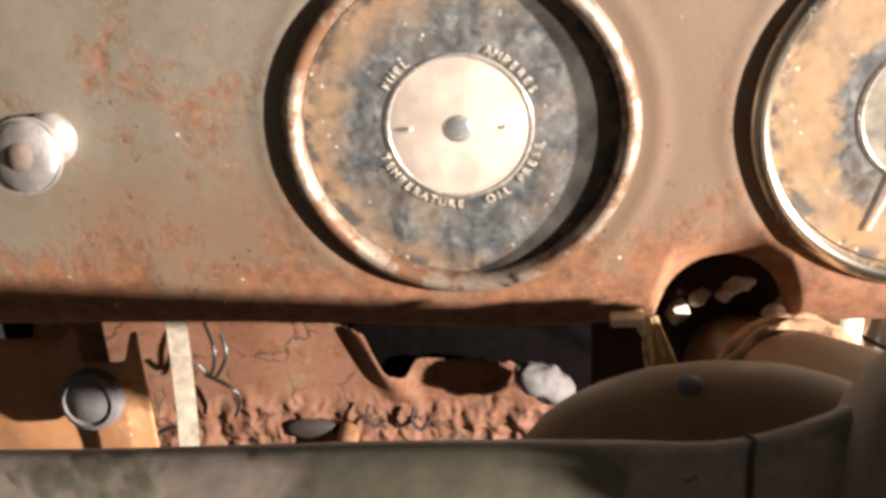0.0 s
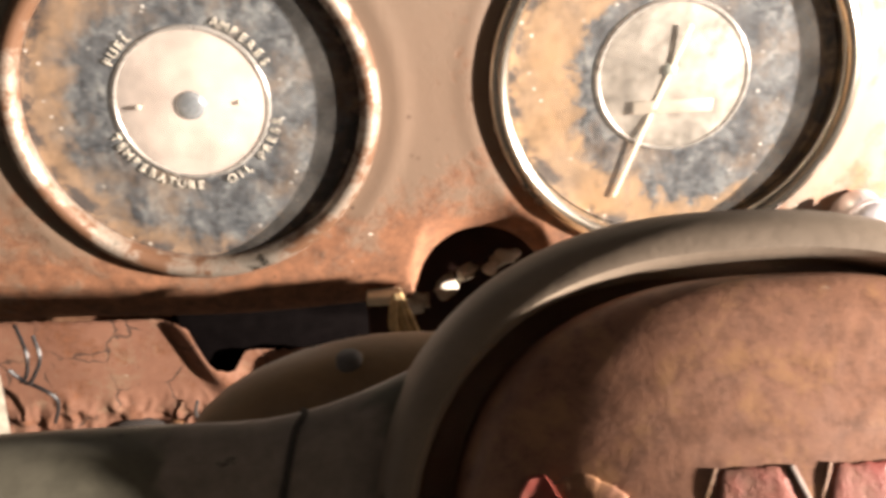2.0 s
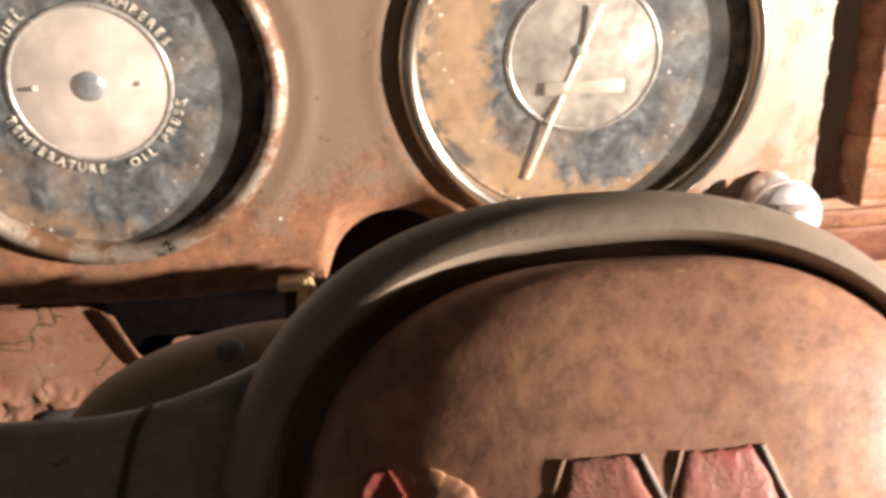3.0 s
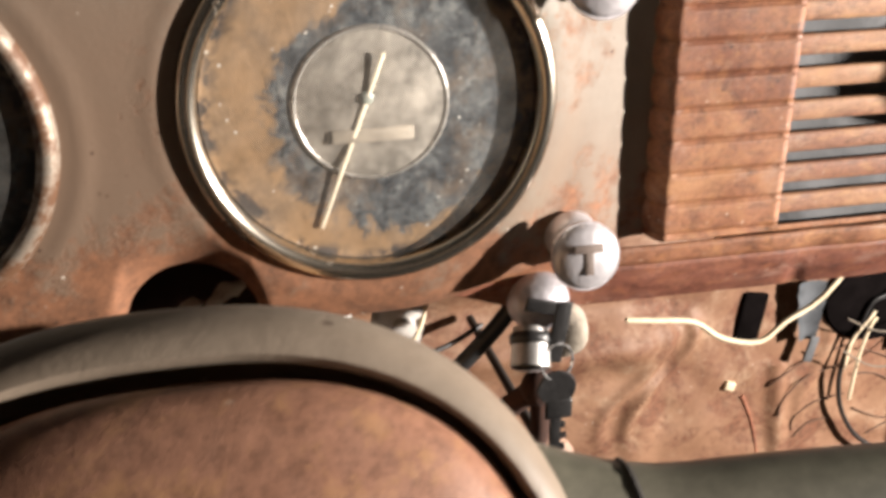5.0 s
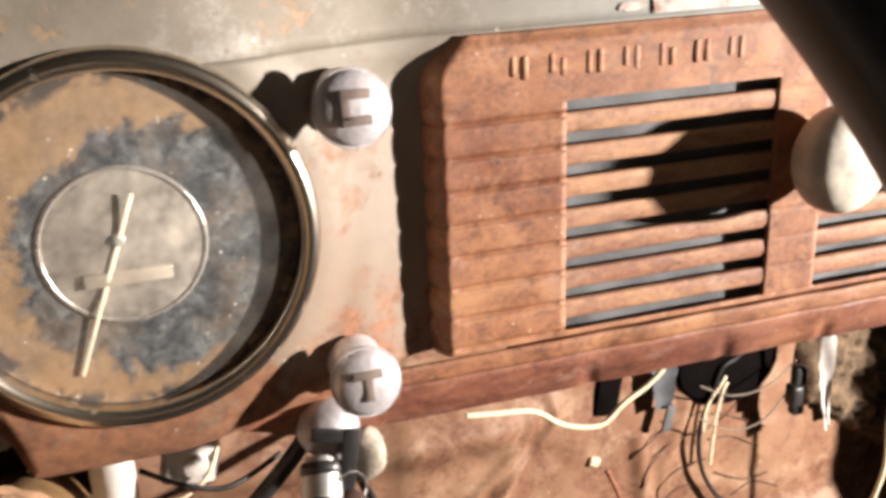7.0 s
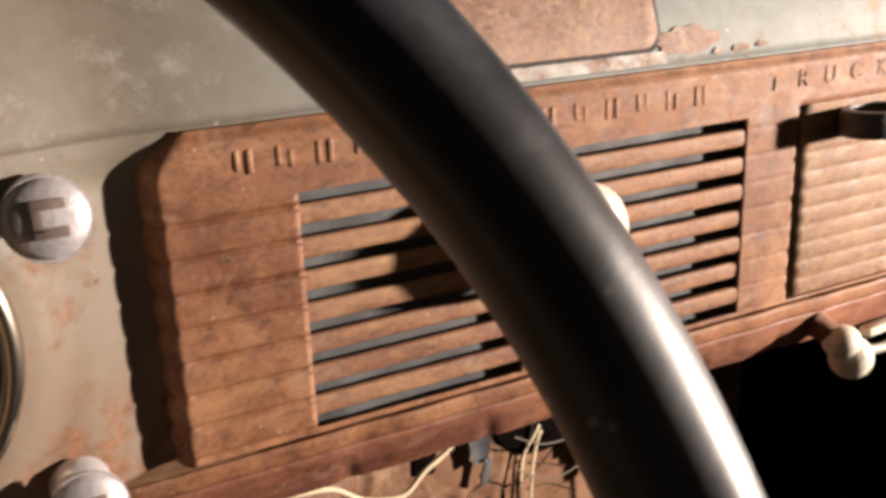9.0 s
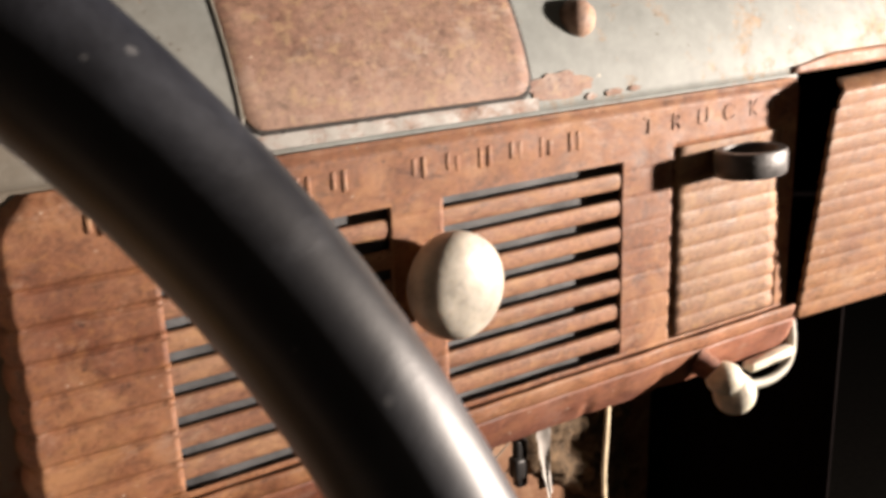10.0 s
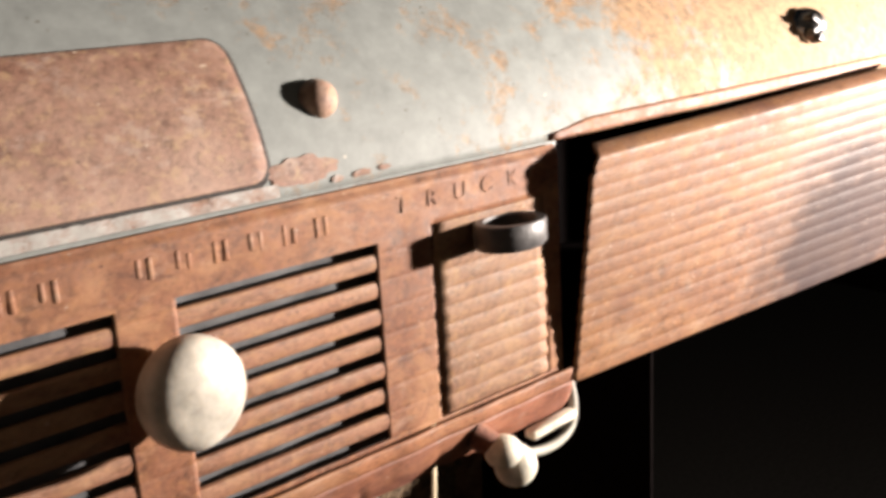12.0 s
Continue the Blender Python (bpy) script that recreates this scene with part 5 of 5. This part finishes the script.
thicken(solid("kick_panel", sheet([*np.linspace(-0.34, -0.18, 12), *np.linspace(-0.176, -0.128, 36)], [*np.linspace(0, 1, 30)], kick_point), KICK, "orange-brown kick panel with a torn upper edge", "panel"), 0.0015)
solid("panel_bolt", moved(lathe([(0, -0.004), (0.0095, -0.004), (0.0115, -0.002), (0.0125, -0.0045), (0.0150, -0.003), (0.0160, 0.004)], 36), pose(-0.153, 0.022, 0.4515, -8)), plain("dark_grey_bolt", (0.12, 0.115, 0.12), 0.5), "round dark grey bolt cap on the panel", "bolt")
solid("pale_strip", sheet([0, 0.5, 1], [*np.linspace(0, 1, 14)], lambda u, v: (-0.3085 + 0.0215 * u + 0.014 * v, 0.44 + 0.006 * math.sin(3 * v), 0.080 + 0.215 * v)), STRIP, "pale flat strip hanging below the dash", "strip")
for pts in ([(-0.292, 0.53, 0.230), (-0.278, 0.51, 0.206), (-0.286, 0.51, 0.178), (-0.299, 0.51, 0.190)], [(-0.300, 0.53, 0.165), (-0.276, 0.52, 0.160), (-0.262, 0.52, 0.144), (-0.270, 0.52, 0.118)], [(-0.272, 0.52, 0.222), (-0.266, 0.51, 0.200), (-0.282, 0.51, 0.172)], [(-0.360, 0.50, 0.090), (-0.345, 0.49, 0.118), (-0.315, 0.49, 0.128)]):
    solid("curled_wire", tube(pts, 0.0022, 6), BLACK, "thin curled black wire under the dash", "wire", group="curled wires")
def torn_top(x):
    """Upper edge of the torn sheet: a high straight part, a fold, then ragged teeth."""
    z = 0.222 - 0.05 * (x + 0.34)
    z -= 0.058 * smoothstep(-0.128, -0.100, x) - 0.020 * smoothstep(-0.085, -0.070, x)
    z -= 0.050 * smoothstep(0.030, 0.095, x)
    return z + 0.007 * noise.noise(Vector((x * 45, 1, 2))) * smoothstep(-0.14, -0.10, x) + 0.003 * noise.noise(Vector((x * 150, 1, 2)))


def torn_point(x, v):
    z = -0.08 + (torn_top(x) + 0.08) * v
    crease = smoothstep(0.030, 0.0, abs(x + 0.118 - 0.45 * (0.19 - z))) * smoothstep(0.10, 0.16, z)
    rough = smoothstep(0.135, 0.105, z + 0.012 * noise.noise(Vector((x * 20, 0, 7))))
    y = 0.555 - 0.016 * crease + 0.006 * noise.noise(Vector((x * 9, z * 9, 9)))
    y -= rough * (0.007 + 0.008 * noise.noise(Vector((x * 55, z * 55, 5))) + 0.004 * noise.noise(Vector((x * 150, z * 150, 6))))
    return (x, y, z)


insulation = thing("torn_sheet", (-0.14, 0.55, -0.08), "torn rusty sheet with crumbling lower edge in front of the firewall", "sheet metal")
thicken(part("sheet", sheet([*np.linspace(-0.42, 0.13, 190)], [*np.linspace(0, 1, 90)], torn_point), RUST_SHEET, insulation), 0.002)
# dark dome in place of a hole; the colour holds its shade
part("torn_hole", moved(dome((0, 0, 0), 0.030, 0.010, 0.0125), pose(-0.193, 0.545, 0.088)), DARK, insulation, "dark torn hole")
part("stub", tube([(-0.150, 0.545, 0.086), (-0.149, 0.515, 0.080)], 0.0125, 16), RUST_TAN, insulation, "short rusty stub")
for k, (x, z) in enumerate(((-0.116, 0.112), (-0.066, 0.108))):
    part("curl", tube([(x - 0.008, 0.538, z + 0.012), (x - 0.010, 0.530, z), (x, 0.528, z - 0.010), (x + 0.010, 0.532, z - 0.004 + 0.006 * k)], 0.0022, 6), DARK, insulation, "small rusted wire curl")
# added block; its black colour is the shade behind the gauges
solid("air_duct", box(-0.150, 0.150, 0.580, 0.635, 0.06, 0.62, 0.010), SHADE_BLACK, "black block that stands for the shade behind the gauges", "duct")
solid("grey_lump", facet(facet(dome((0.068, 0.50, 0.1745), 0.0330, 0.020, 0.0190, pose(0, 0, 0, 0, 24, 0)))), LUMP, "grey lump of old putty under the dash", "putty")
tassel = thing("frayed_wire_end", (0.116, -0.055, 0.53), "frayed yellow cloth-covered wire end", "wire")
for k in range(11):
    spread = (k - 5) / 5
    back = 0.003 * math.sin(k * 2.4)
    part("strand", tube([(0.1128 + 0.0010 * spread, -0.050 + 0.3 * back, 0.5335), (0.1140 + 0.0040 * spread, -0.055 + back, 0.5260), (0.1162 + 0.0052 * spread, -0.058 + back, 0.5165 - 0.0015 * math.sin(k * 1.7)), (0.1180 + 0.0080 * spread, -0.059 + 1.4 * back, 0.5085 + 0.0030 * math.cos(k * 2.1) + 0.003 * spread * spread)], 0.00105, 7), TUFT, tassel)
solid("pale_clip", box(0.0995, 0.1135, -0.021, -0.010, 0.5135, 0.5180, 0.0012), WIRE, "small pale clip on the dash edge", "clip")
for c, a, h in (((0.1567, 0.026, 0.509), 0.0090, 0.0034), ((0.1423, 0.026, 0.504), 0.0040, 0.0030), ((0.1323, 0.026, 0.4975), 0.0060, 0.0048), ((0.119, 0.026, 0.4905), 0.0055, 0.0055), ((0.176, 0.02, 0.500), 0.0070, 0.005)):
    bm = dome(c, a, 0.005, h, pose(0, 0, 0, 0, -30, 0))
    for v in bm.verts:
        v.co += 0.0028 * noise.noise_vector(v.co * 210)
    solid("debris", bm, STRIP, "pale crumbled flake behind the dash edge", "debris", group="debris behind the dash")

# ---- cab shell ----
# ground colour blackened: it cuts bounce and keeps the door opening dark
BLACKED_GROUND = plain("blacked_ground", (0.010, 0.009, 0.008), 0.98)
BLACKED_GROUND.node_tree.nodes["Principled BSDF"].inputs["Specular IOR Level"].default_value = 0.0
# unseen shell closes the cab and keeps stray light out
LX, RX, BY = -0.60, 1.28, -1.15
FLOOR = -0.42
solid("floor", box(LX - 0.04, RX + 0.04, BY, 0.72, FLOOR - 0.04, FLOOR), SHELL, "cab floor, near-black to cut bounce light", "floor", kind="structure", smooth=False)
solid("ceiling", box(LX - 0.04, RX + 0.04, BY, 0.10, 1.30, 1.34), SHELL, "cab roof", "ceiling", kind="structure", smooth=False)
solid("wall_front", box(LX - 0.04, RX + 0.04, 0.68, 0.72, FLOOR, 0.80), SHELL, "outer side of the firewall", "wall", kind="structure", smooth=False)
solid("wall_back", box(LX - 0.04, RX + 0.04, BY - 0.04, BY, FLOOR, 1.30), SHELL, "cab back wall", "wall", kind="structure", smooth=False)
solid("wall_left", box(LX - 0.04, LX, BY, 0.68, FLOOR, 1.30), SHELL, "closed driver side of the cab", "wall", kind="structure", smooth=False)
# openings sized to the light on the firewall; black stands for shade
solid("wall_right", merge(box(RX, RX + 0.004, 0.035, 0.325, 0.43, 0.545), box(RX, RX + 0.004, 0.325, 0.68, FLOOR, 0.545), box(RX, RX + 0.004, 0.035, 0.325, FLOOR, 0.03), box(RX, RX + 0.04, BY, 0.035, FLOOR, 0.10), box(RX, RX + 0.04, 0.02, 0.10, 0.545, 1.30), box(RX, RX + 0.04, BY, 0.02, 1.24, 1.30)), SHADE_BLACK, "black passenger side with openings cut to shape the lamp light", "wall", kind="structure", smooth=False)
solid("ground", box(-40, 40, -40, 40, -1.15, -1.10), BLACKED_GROUND, "ground round the truck, blackened to cut bounce light", "ground", kind="structure", smooth=False)
